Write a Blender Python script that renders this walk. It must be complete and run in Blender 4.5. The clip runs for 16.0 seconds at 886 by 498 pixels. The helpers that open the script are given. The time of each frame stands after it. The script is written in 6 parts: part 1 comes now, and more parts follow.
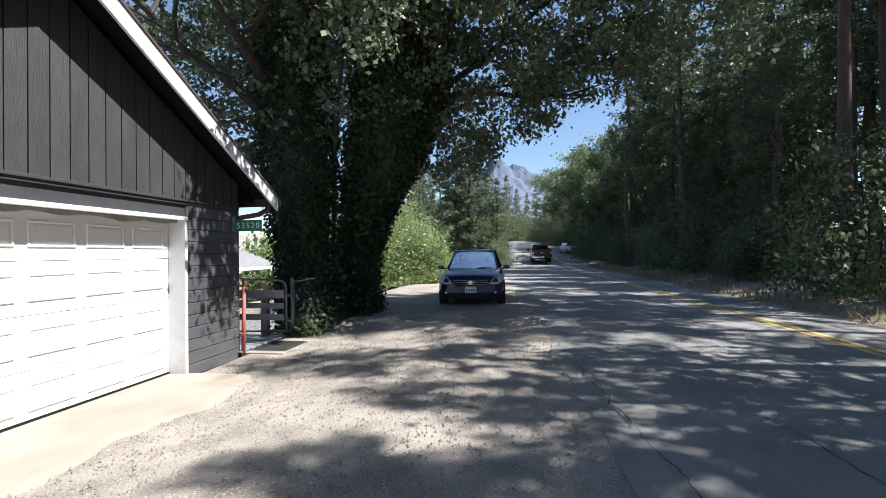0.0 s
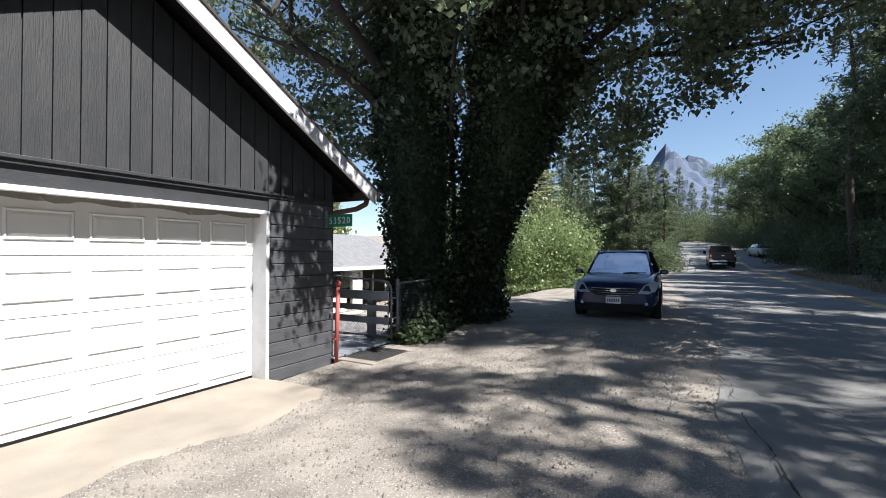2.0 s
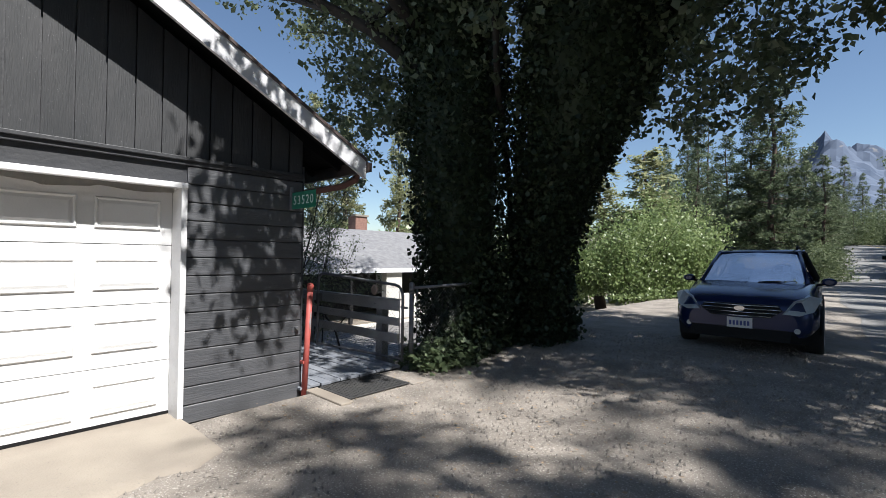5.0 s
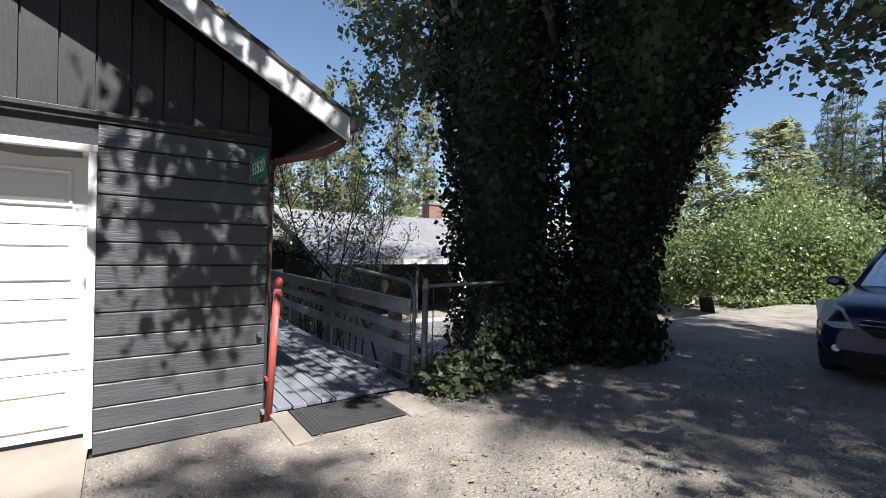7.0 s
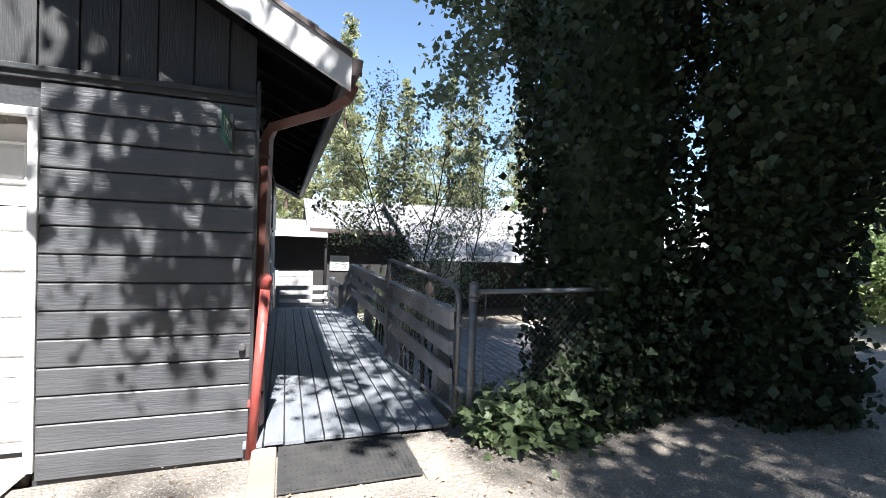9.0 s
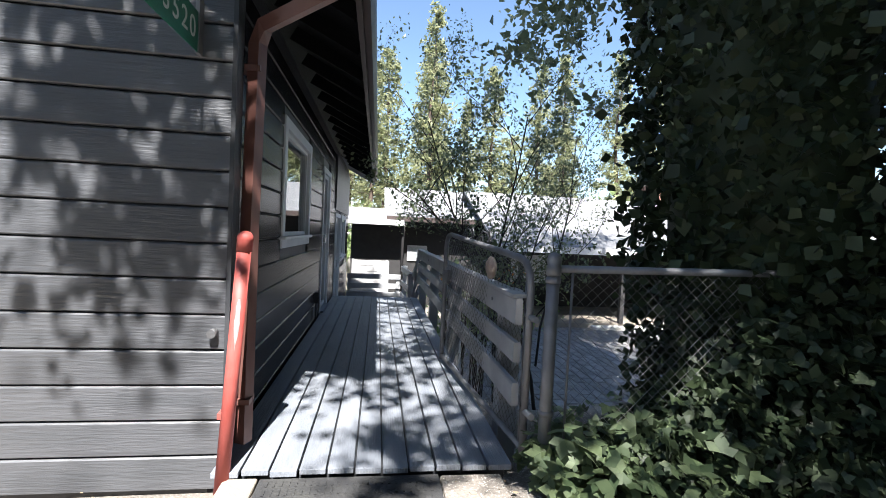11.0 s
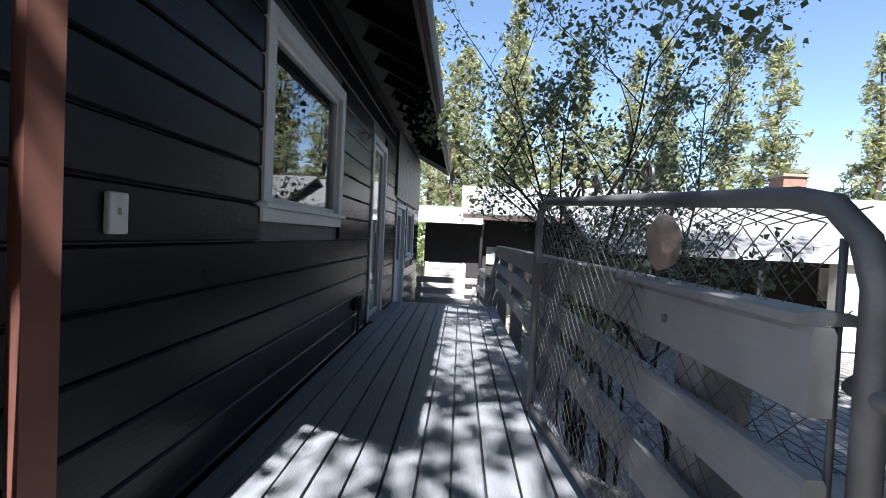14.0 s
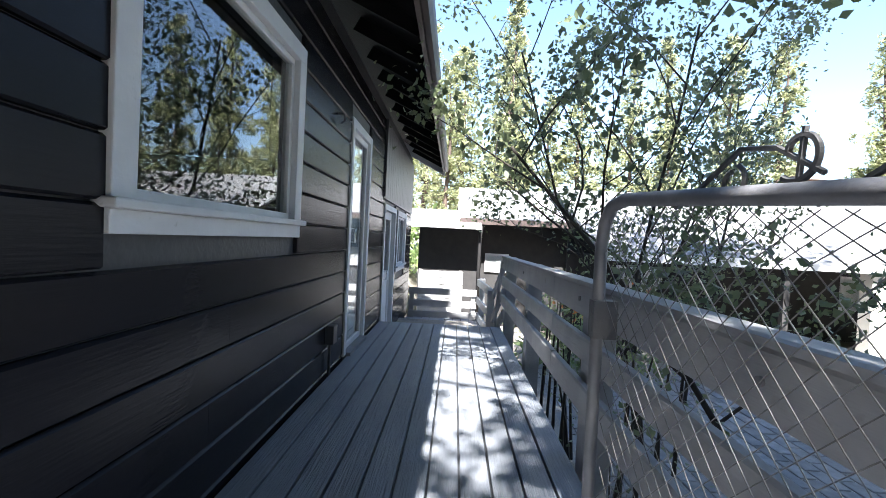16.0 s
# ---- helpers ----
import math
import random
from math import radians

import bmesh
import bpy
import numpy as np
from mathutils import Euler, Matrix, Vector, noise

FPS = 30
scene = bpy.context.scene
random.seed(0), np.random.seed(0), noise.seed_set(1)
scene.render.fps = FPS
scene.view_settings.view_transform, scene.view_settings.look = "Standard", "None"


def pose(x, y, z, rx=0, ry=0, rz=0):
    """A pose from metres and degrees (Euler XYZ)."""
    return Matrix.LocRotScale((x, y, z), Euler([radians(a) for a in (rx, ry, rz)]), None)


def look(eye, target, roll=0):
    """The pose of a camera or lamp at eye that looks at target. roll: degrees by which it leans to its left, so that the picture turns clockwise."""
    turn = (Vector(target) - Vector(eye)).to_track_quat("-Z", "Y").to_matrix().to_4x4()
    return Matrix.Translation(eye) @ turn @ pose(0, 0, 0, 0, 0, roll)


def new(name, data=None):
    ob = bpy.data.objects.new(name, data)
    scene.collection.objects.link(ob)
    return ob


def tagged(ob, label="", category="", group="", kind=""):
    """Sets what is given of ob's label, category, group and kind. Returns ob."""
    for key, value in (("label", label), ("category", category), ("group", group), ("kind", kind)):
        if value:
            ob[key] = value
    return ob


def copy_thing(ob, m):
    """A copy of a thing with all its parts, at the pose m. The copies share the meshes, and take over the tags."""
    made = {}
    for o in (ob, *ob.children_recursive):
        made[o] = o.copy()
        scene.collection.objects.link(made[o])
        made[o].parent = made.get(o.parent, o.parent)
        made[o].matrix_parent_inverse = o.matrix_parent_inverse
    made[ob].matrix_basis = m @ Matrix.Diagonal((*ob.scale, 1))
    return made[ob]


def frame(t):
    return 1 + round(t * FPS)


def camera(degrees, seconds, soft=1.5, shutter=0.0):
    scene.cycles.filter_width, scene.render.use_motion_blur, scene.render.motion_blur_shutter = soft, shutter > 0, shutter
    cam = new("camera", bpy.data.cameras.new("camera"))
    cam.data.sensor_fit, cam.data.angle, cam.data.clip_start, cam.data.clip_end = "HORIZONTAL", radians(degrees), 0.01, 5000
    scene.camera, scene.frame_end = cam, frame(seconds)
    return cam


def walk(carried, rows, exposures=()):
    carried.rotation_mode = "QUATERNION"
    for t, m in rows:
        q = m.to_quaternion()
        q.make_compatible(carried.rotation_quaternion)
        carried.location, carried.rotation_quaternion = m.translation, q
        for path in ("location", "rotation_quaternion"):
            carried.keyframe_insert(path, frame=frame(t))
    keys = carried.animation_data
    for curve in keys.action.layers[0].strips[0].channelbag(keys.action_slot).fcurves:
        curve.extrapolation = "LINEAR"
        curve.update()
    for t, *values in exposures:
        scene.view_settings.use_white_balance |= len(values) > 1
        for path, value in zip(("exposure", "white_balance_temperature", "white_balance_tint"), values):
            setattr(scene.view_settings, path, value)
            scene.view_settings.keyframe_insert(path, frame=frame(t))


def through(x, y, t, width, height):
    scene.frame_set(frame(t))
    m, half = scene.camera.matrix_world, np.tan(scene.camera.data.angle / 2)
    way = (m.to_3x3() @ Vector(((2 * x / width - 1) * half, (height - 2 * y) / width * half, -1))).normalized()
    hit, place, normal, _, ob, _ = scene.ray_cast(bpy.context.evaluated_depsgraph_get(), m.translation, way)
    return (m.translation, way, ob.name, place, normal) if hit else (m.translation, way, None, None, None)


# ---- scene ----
cam = camera(89.0, 16.0, 0.85)
PATH = [
    (0, (0.52, 0.257, 1.698), (0.201, 2.232, 1.716), -0.7),
    (0.5, (0.556, 0.651, 1.683), (0.109, 2.6, 1.703), -0.7),
    (1, (0.627, 1.055, 1.691), (0.004, 2.955, 1.711), -0.2),
    (1.5, (0.777, 1.485, 1.72), (-0.062, 3.3, 1.738), -0.1),
    (2, (0.802, 1.926, 1.687), (-0.163, 3.678, 1.71), 0.1),
    (2.5, (0.826, 2.371, 1.649), (-0.201, 4.087, 1.678), 0.2),
    (3, (0.82, 2.83, 1.616), (-0.306, 4.483, 1.656), 0.1),
    (3.5, (0.758, 3.281, 1.607), (-0.433, 4.887, 1.643), 0.2),
    (4, (0.719, 3.703, 1.575), (-0.524, 5.269, 1.622), 0.4),
    (6.5, (0.226, 5.907, 1.633), (-1.332, 7.161, 1.615), 1.3),
    (7, (0.062, 6.271, 1.59), (-1.564, 7.435, 1.574), 1.5),
    (7.5, (-0.133, 6.676, 1.567), (-1.825, 7.743, 1.55), 1.3),
    (8, (-0.302, 7.01, 1.572), (-2.072, 7.942, 1.551), 1.6),
    (8.5, (-0.506, 7.292, 1.582), (-2.344, 8.081, 1.543), 2.0),
    (9, (-0.736, 7.568, 1.553), (-2.623, 8.229, 1.51), 2.1),
    (9.5, (-0.938, 7.767, 1.543), (-2.878, 8.251, 1.487), 2.6),
    (12, (-2.38, 8.239, 1.144), (-4.373, 8.393, 1.082), 2.7),
    (12.5, (-2.596, 8.297, 1.127), (-4.595, 8.307, 1.068), 2.9),
    (13, (-2.859, 8.294, 1.096), (-4.857, 8.246, 1.034), 2.8),
    (13.5, (-3.123, 8.315, 1.07), (-5.122, 8.26, 1.01), 2.8),
    (14, (-3.467, 8.296, 1.073), (-5.465, 8.222, 1.016), 2.7),
    (14.5, (-3.705, 8.26, 1.041), (-5.703, 8.177, 0.985), 2.6),
    (15, (-3.981, 8.257, 1.008), (-5.979, 8.179, 0.957), 2.5),
    (15.5, (-4.244, 8.259, 1.043), (-6.243, 8.207, 1.0), 2.6),
    (16, (-4.488, 8.235, 1.132), (-6.487, 8.184, 1.092), 2.8),
]
EXPOSURES = [(0, 1.4), (2, 1.2), (3.5, 0.85), (5, 0.92), (7, 1.18), (9, 1.95), (12, 2.05), (14, 1.95), (15, 2.3), (16, 2.95)]
walk(cam, [(t, look(eye, target, roll)) for t, eye, target, roll in PATH], EXPOSURES)

# ---- daylight: sun from the road side, fairly high ----
SUN_WAY = Vector((-0.72, 0.04, -1.0)).normalized()
world = bpy.data.worlds.new("world")
scene.world = world
world.use_nodes = True
wn = world.node_tree.nodes
sky = wn.new("ShaderNodeTexSky")
sky.sky_type, sky.sun_disc = "NISHITA", False
sky.sun_elevation = math.asin(-SUN_WAY.z)
sky.sun_rotation = math.atan2(-SUN_WAY.x, -SUN_WAY.y)
sky.air_density, sky.dust_density, sky.ozone_density = 1.0, 0.25, 2.6
wn["Background"].inputs["Strength"].default_value = 0.070
world.node_tree.links.new(sky.outputs[0], wn["Background"].inputs["Color"])
sun = new("sun", bpy.data.lights.new("sun", "SUN"))
sun.data.energy, sun.data.angle, sun.data.color = 5.0, radians(0.55), (1.0, 0.98, 0.95)
sun.rotation_euler = SUN_WAY.to_track_quat("-Z", "Y").to_euler()


# ---- materials ----
def mat(name, colour, rough=0.6, metal=0.0, colour2=None, scale=6.0, detail=6.0, bump=0.0, bump_scale=40.0,
        stretch=(1, 1, 1), fine=None, fine_scale=60.0, spec=0.5, jitter=0.0, fine_amount=0.35, bump_stretch=None, rough2=None):
    """A painted, mineral or metal surface: two scales of mottling, grain relief, optional shift from piece to piece."""
    m = bpy.data.materials.new(name)
    m.use_nodes = True
    nt = m.node_tree
    n, l = nt.nodes, nt.links
    b = n["Principled BSDF"]
    b.inputs["Roughness"].default_value = rough
    b.inputs["Metallic"].default_value = metal
    b.inputs["Specular IOR Level"].default_value = spec
    co = n.new("ShaderNodeNewGeometry")
    mp = n.new("ShaderNodeMapping")
    mp.inputs["Scale"].default_value = stretch
    l.new(co.outputs["Position"], mp.inputs["Vector"])
    c1 = (*colour, 1)
    c2 = (*(colour2 or [c * 0.8 for c in colour]), 1)
    tx = n.new("ShaderNodeTexNoise")
    tx.inputs["Scale"].default_value, tx.inputs["Detail"].default_value = scale, detail
    l.new(mp.outputs[0], tx.inputs["Vector"])
    rp = n.new("ShaderNodeValToRGB")
    rp.color_ramp.elements[0].position, rp.color_ramp.elements[1].position = 0.32, 0.68
    rp.color_ramp.elements[0].color, rp.color_ramp.elements[1].color = c1, c2
    l.new(tx.outputs[0], rp.inputs[0])
    out = rp.outputs[0]
    if fine:
        t2 = n.new("ShaderNodeTexNoise")
        t2.inputs["Scale"].default_value, t2.inputs["Detail"].default_value = fine_scale, 4.0
        l.new(mp.outputs[0], t2.inputs["Vector"])
        r2 = n.new("ShaderNodeValToRGB")
        r2.color_ramp.elements[0].position, r2.color_ramp.elements[1].position = 0.5 + 0.25 * (1 - fine_amount) - 0.04, 0.5 + 0.25 * (1 - fine_amount) + 0.06
        l.new(t2.outputs[0], r2.inputs[0])
        mx = n.new("ShaderNodeMixRGB")
        mx.inputs[2].default_value = (*fine, 1)
        l.new(r2.outputs[0], mx.inputs[0])
        l.new(out, mx.inputs[1])
        out = mx.outputs[0]
    if jitter:
        oi = n.new("ShaderNodeObjectInfo")
        hv = n.new("ShaderNodeHueSaturation")
        mr = n.new("ShaderNodeMapRange")
        mr.inputs["To Min"].default_value, mr.inputs["To Max"].default_value = 1 - jitter, 1 + jitter
        l.new(oi.outputs["Random"], mr.inputs["Value"])
        l.new(mr.outputs[0], hv.inputs["Value"])
        l.new(out, hv.inputs["Color"])
        out = hv.outputs[0]
    l.new(out, b.inputs["Base Color"])
    if bump:
        mp2 = n.new("ShaderNodeMapping")
        mp2.inputs["Scale"].default_value = bump_stretch or stretch
        l.new(co.outputs["Position"], mp2.inputs["Vector"])
        tb = n.new("ShaderNodeTexNoise")
        tb.inputs["Scale"].default_value, tb.inputs["Detail"].default_value = bump_scale, 5.0
        l.new(mp2.outputs[0], tb.inputs["Vector"])
        bp = n.new("ShaderNodeBump")
        bp.inputs["Strength"].default_value, bp.inputs["Distance"].default_value = bump, 0.02
        l.new(tb.outputs[0], bp.inputs["Height"])
        l.new(bp.outputs[0], b.inputs["Normal"])
    return m


def leaf_mat(name, colour, colour2, through=0.35, rough=0.55, gloss=0.4):
    """Leaves: colour shifts from leaf to leaf, light passes partly through."""
    m = bpy.data.materials.new(name)
    m.use_nodes = True
    nt = m.node_tree
    n, l = nt.nodes, nt.links
    b = n["Principled BSDF"]
    b.inputs["Roughness"].default_value = rough
    b.inputs["Specular IOR Level"].default_value = gloss
    g = n.new("ShaderNodeNewGeometry")
    rp = n.new("ShaderNodeValToRGB")
    rp.color_ramp.elements[0].color, rp.color_ramp.elements[1].color = (*colour, 1), (*colour2, 1)
    l.new(g.outputs["Random Per Island"], rp.inputs[0])
    l.new(rp.outputs[0], b.inputs["Base Color"])
    tr = n.new("ShaderNodeBsdfTranslucent")
    hs = n.new("ShaderNodeHueSaturation")
    hs.inputs["Value"].default_value, hs.inputs["Saturation"].default_value = 1.45, 0.95
    l.new(rp.outputs[0], hs.inputs["Color"])
    l.new(hs.outputs[0], tr.inputs["Color"])
    mx = n.new("ShaderNodeMixShader")
    mx.inputs[0].default_value = through
    l.new(b.outputs[0], mx.inputs[1])
    l.new(tr.outputs[0], mx.inputs[2])
    l.new(mx.outputs[0], n["Material Output"].inputs["Surface"])
    return m


def glass_mat(name, tint=(0.9, 0.95, 0.95), rough=0.0, ior=1.5):
    m = bpy.data.materials.new(name)
    m.use_nodes = True
    b = m.node_tree.nodes["Principled BSDF"]
    b.inputs["Base Color"].default_value = (*tint, 1)
    b.inputs["Transmission Weight"].default_value = 1.0
    b.inputs["Roughness"].default_value = rough
    b.inputs["IOR"].default_value = ior
    return m


M = {
    "charcoal": mat("charcoal paint", (0.060, 0.063, 0.070), 0.42, colour2=(0.078, 0.080, 0.088), spec=0.9, scale=3, bump=0.30, bump_scale=16, stretch=(1, 0.5, 5), fine=(0.19, 0.19, 0.20), fine_scale=30, fine_amount=0.05, jitter=0.10, bump_stretch=(1, 0.45, 5)),
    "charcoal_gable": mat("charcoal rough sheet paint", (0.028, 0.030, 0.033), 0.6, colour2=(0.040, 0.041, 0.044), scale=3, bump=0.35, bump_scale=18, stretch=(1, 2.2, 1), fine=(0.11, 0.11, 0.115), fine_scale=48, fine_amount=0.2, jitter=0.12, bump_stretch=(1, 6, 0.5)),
    # deck wall's copy of the charcoal, its shade put into a darker colour
    "charcoal_shaded": mat("charcoal paint smooth, shaded side", (0.011, 0.011, 0.014), 0.26, colour2=(0.014, 0.014, 0.018), spec=0.13, scale=2, bump=0.07, bump_scale=16, jitter=0.12, bump_stretch=(0.35, 1, 6)),
    "charcoal_plain": mat("charcoal trim paint", (0.034, 0.036, 0.041), 0.5, colour2=(0.045, 0.046, 0.05), scale=4, bump=0.2, bump_scale=30),
    # dark-painted undersides, taken near black to hold the eave shade in colour
    "soffit": mat("dark soffit with eave shade", (0.006, 0.006, 0.007), 0.8, colour2=(0.010, 0.010, 0.011), spec=0.15, scale=5, bump=0.3, bump_scale=20),
    "white": mat("white paint", (0.70, 0.70, 0.70), 0.45, colour2=(0.66, 0.66, 0.66), scale=4, bump=0.08, bump_scale=60),
    "white_trim": mat("white trim paint", (0.66, 0.66, 0.67), 0.5, colour2=(0.58, 0.58, 0.59), scale=5, bump=0.15, bump_scale=40, fine=(0.45, 0.45, 0.44), fine_scale=25, fine_amount=0.2),
    "fascia": mat("fascia paint", (0.66, 0.66, 0.68), 0.5, colour2=(0.58, 0.58, 0.61), scale=3, bump=0.15, bump_scale=25),
    "seal": mat("door seal vinyl", (0.55, 0.52, 0.47), 0.6, bump=0.1),
    "shingle": mat("roof shingles", (0.30, 0.30, 0.31), 0.9, colour2=(0.20, 0.20, 0.21), scale=9, bump=0.8, bump_scale=70, jitter=0.12),
    "shingle_light": mat("sun-bleached roof shingles", (0.215, 0.215, 0.22), 0.9, colour2=(0.15, 0.15, 0.158), scale=4, bump=0.8, bump_scale=50),
    "deck": mat("grey deck paint", (0.175, 0.19, 0.22), 0.5, colour2=(0.235, 0.25, 0.28), scale=4, bump=0.5, bump_scale=22, bump_stretch=(0.25, 5, 1), fine=(0.17, 0.17, 0.18), fine_scale=18, fine_amount=0.25, stretch=(0.5, 2, 1), jitter=0.10),
    "fence": mat("grey fence paint", (0.27, 0.272, 0.285), 0.6, colour2=(0.35, 0.352, 0.36), scale=5, bump=0.16, bump_scale=20, bump_stretch=(0.3, 2, 4), fine=(0.25, 0.245, 0.24), fine_scale=12, fine_amount=0.1, jitter=0.08),
    "galv": mat("galvanised pipe", (0.24, 0.24, 0.255), 0.6, 0.45, colour2=(0.17, 0.17, 0.185), scale=9, bump=0.1, bump_scale=80),
    "wire": mat("weathered fence wire", (0.20, 0.20, 0.205), 0.6, 0.5, colour2=(0.14, 0.135, 0.13), scale=12),
    "iron": mat("wrought iron", (0.16, 0.16, 0.165), 0.5, 0.6, bump=0.2),
    "brown": mat("brown-red gutter paint", (0.13, 0.055, 0.045), 0.45, colour2=(0.16, 0.075, 0.062), scale=5, bump=0.05),
    "gutter": mat("dark brown gutter", (0.06, 0.045, 0.042), 0.45, colour2=(0.085, 0.062, 0.058), scale=5),
    "red": mat("faded red paint", (0.32, 0.055, 0.045), 0.6, colour2=(0.40, 0.095, 0.08), scale=6, bump=0.12, bump_scale=50, fine=(0.34, 0.30, 0.29), fine_scale=7, fine_amount=-0.1),
    "bare": mat("bare metal patch", (0.45, 0.45, 0.45), 0.5, 0.5, bump=0.2),
    "sign": mat("green sign sheet", (0.012, 0.16, 0.10), 0.4, colour2=(0.015, 0.18, 0.115), scale=8),
    "signtext": mat("white lettering", (0.75, 0.78, 0.76), 0.4),
    "rubber": mat("black rubber mat", (0.03, 0.03, 0.032), 0.75, colour2=(0.05, 0.049, 0.047), scale=9, bump=0.5, bump_scale=60),
    "concrete": mat("sandy concrete", (0.30, 0.262, 0.215), 0.88, colour2=(0.22, 0.19, 0.158), scale=1.4, bump=0.3, bump_scale=60, fine=(0.20, 0.185, 0.165), fine_scale=60, fine_amount=0.2),
    "asphalt": mat("old grey asphalt", (0.18, 0.178, 0.176), 0.85, colour2=(0.235, 0.23, 0.222), scale=1.6, bump=0.9, bump_scale=110, fine=(0.26, 0.255, 0.25), fine_scale=130, fine_amount=0.3),
    "patch": mat("asphalt crack filler", (0.03, 0.03, 0.032), 0.8, bump=0.3),
    "yellow": mat("worn yellow road paint", (0.62, 0.40, 0.06), 0.7, colour2=(0.50, 0.34, 0.10), scale=6, fine=(0.2, 0.18, 0.14), fine_scale=40, fine_amount=0.3, bump=0.3, bump_scale=90),
    "paver": mat("grey brick pavers", (0.25, 0.24, 0.235), 0.85, colour2=(0.17, 0.165, 0.16), scale=7, bump=0.4, bump_scale=50, jitter=0.18),
    "joint": mat("paver sand joint", (0.05, 0.045, 0.04), 0.95, bump=0.5),
    "dark": mat("dark interior", (0.012, 0.012, 0.013), 0.9),
    "darkwall": mat("dark stained wall", (0.02, 0.019, 0.02), 0.75, colour2=(0.03, 0.028, 0.028), scale=5, bump=0.2),
    "slat": mat("pale weathered boards", (0.42, 0.41, 0.41), 0.7, colour2=(0.34, 0.335, 0.33), scale=6, bump=0.3, bump_stretch=(1, 0.3, 5)),
    "pillar": mat("off-white stucco", (0.62, 0.60, 0.56), 0.8, colour2=(0.54, 0.52, 0.48), scale=4, bump=0.3, bump_scale=50),
    "brick": mat("weathered chimney brick", (0.25, 0.14, 0.11), 0.85, colour2=(0.18, 0.10, 0.08), scale=9, bump=0.4, jitter=0.15),
    "bark": mat("oak bark", (0.045, 0.037, 0.03), 0.9, colour2=(0.028, 0.024, 0.02), scale=7, bump=1.0, bump_scale=18, stretch=(1, 1, 0.3)),
    "pinebark": mat("pine bark", (0.10, 0.07, 0.055), 0.9, colour2=(0.06, 0.043, 0.035), scale=7, bump=1.0, bump_scale=14, stretch=(1, 1, 0.3)),
    # blue-grey of the granite carries the haze of distance
    "mountain": mat("far granite mountain, haze tinted", (0.09, 0.115, 0.165), 0.95, colour2=(0.05, 0.072, 0.115), scale=0.012, detail=9, fine=(0.22, 0.215, 0.22), fine_scale=0.03, fine_amount=0.2),
    "burl": mat("pale wood disc", (0.33, 0.27, 0.24), 0.8, colour2=(0.22, 0.17, 0.15), scale=14, bump=0.5),
    "plastic": mat("white plastic", (0.60, 0.60, 0.58), 0.4, colour2=(0.54, 0.54, 0.52), scale=20),
    "greybox": mat("grey painted box", (0.045, 0.046, 0.05), 0.5),
    "rock": mat("roadside pebbles", (0.30, 0.27, 0.24), 0.9, colour2=(0.20, 0.18, 0.16), scale=20, jitter=0.2),
    "litter": mat("dry leaf litter", (0.26, 0.18, 0.11), 0.8, colour2=(0.33, 0.25, 0.17), scale=20),
    "glass": glass_mat("window glass"),
    "carglass": glass_mat("car glass", (0.42, 0.46, 0.45), 0.0, 1.22),
    "carblue": mat("dark blue car paint", (0.012, 0.022, 0.075), 0.16, 0.25, colour2=(0.014, 0.025, 0.085), scale=3, spec=0.7),
    "cargrey": mat("dark grey truck paint", (0.035, 0.035, 0.04), 0.2, 0.35, colour2=(0.04, 0.04, 0.044), scale=3, spec=0.7),
    "carwhite": mat("white car paint", (0.55, 0.56, 0.57), 0.25, 0.1),
    "blackplastic": mat("black plastic", (0.010, 0.010, 0.011), 0.65, spec=0.25),
    "tyre": mat("tyre rubber", (0.02, 0.02, 0.02), 0.8, bump=0.2),
    "chrome": mat("chrome", (0.75, 0.75, 0.76), 0.12, 1.0),
    "alloy": mat("alloy rim", (0.50, 0.50, 0.51), 0.3, 0.9),
    "lamp": mat("headlamp lens", (0.62, 0.66, 0.68), 0.08, 0.2, spec=0.8),
    "taillamp": mat("red lamp lens", (0.45, 0.012, 0.012), 0.12, spec=0.8),
    "plate": mat("licence plate", (0.70, 0.70, 0.68), 0.4),
    "plateblue": mat("plate lettering", (0.05, 0.07, 0.25), 0.5),
    # one ivy in two colours: shade put into the dark, sunlight into ivy_lit
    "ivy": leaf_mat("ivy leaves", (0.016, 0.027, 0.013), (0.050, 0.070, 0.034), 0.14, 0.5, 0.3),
    "ivy_lit": leaf_mat("sunlit ivy leaves", (0.055, 0.085, 0.040), (0.14, 0.18, 0.09), 0.3),
    "oak": leaf_mat("oak leaves", (0.065, 0.088, 0.045), (0.165, 0.195, 0.105), 0.40, 0.42, 0.6),
    "far_oak": leaf_mat("far broadleaf foliage", (0.055, 0.085, 0.04), (0.14, 0.18, 0.09), 0.38),
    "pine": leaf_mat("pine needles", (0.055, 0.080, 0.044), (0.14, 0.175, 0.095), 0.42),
    # second needle material, sunlight put into a paler, yellower leaf colour
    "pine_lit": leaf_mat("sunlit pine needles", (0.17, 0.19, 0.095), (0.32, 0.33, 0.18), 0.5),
    "bush": leaf_mat("bright shrub leaves", (0.12, 0.18, 0.06), (0.25, 0.31, 0.13), 0.42, 0.45, 0.7),
    "under": leaf_mat("understory leaves", (0.05, 0.075, 0.035), (0.14, 0.17, 0.085), 0.4),
    "drygrass": leaf_mat("dry grass blades", (0.20, 0.15, 0.08), (0.30, 0.24, 0.13), 0.3),
    "flower": leaf_mat("orange garden flowers", (0.45, 0.12, 0.03), (0.55, 0.22, 0.05), 0.3),
}


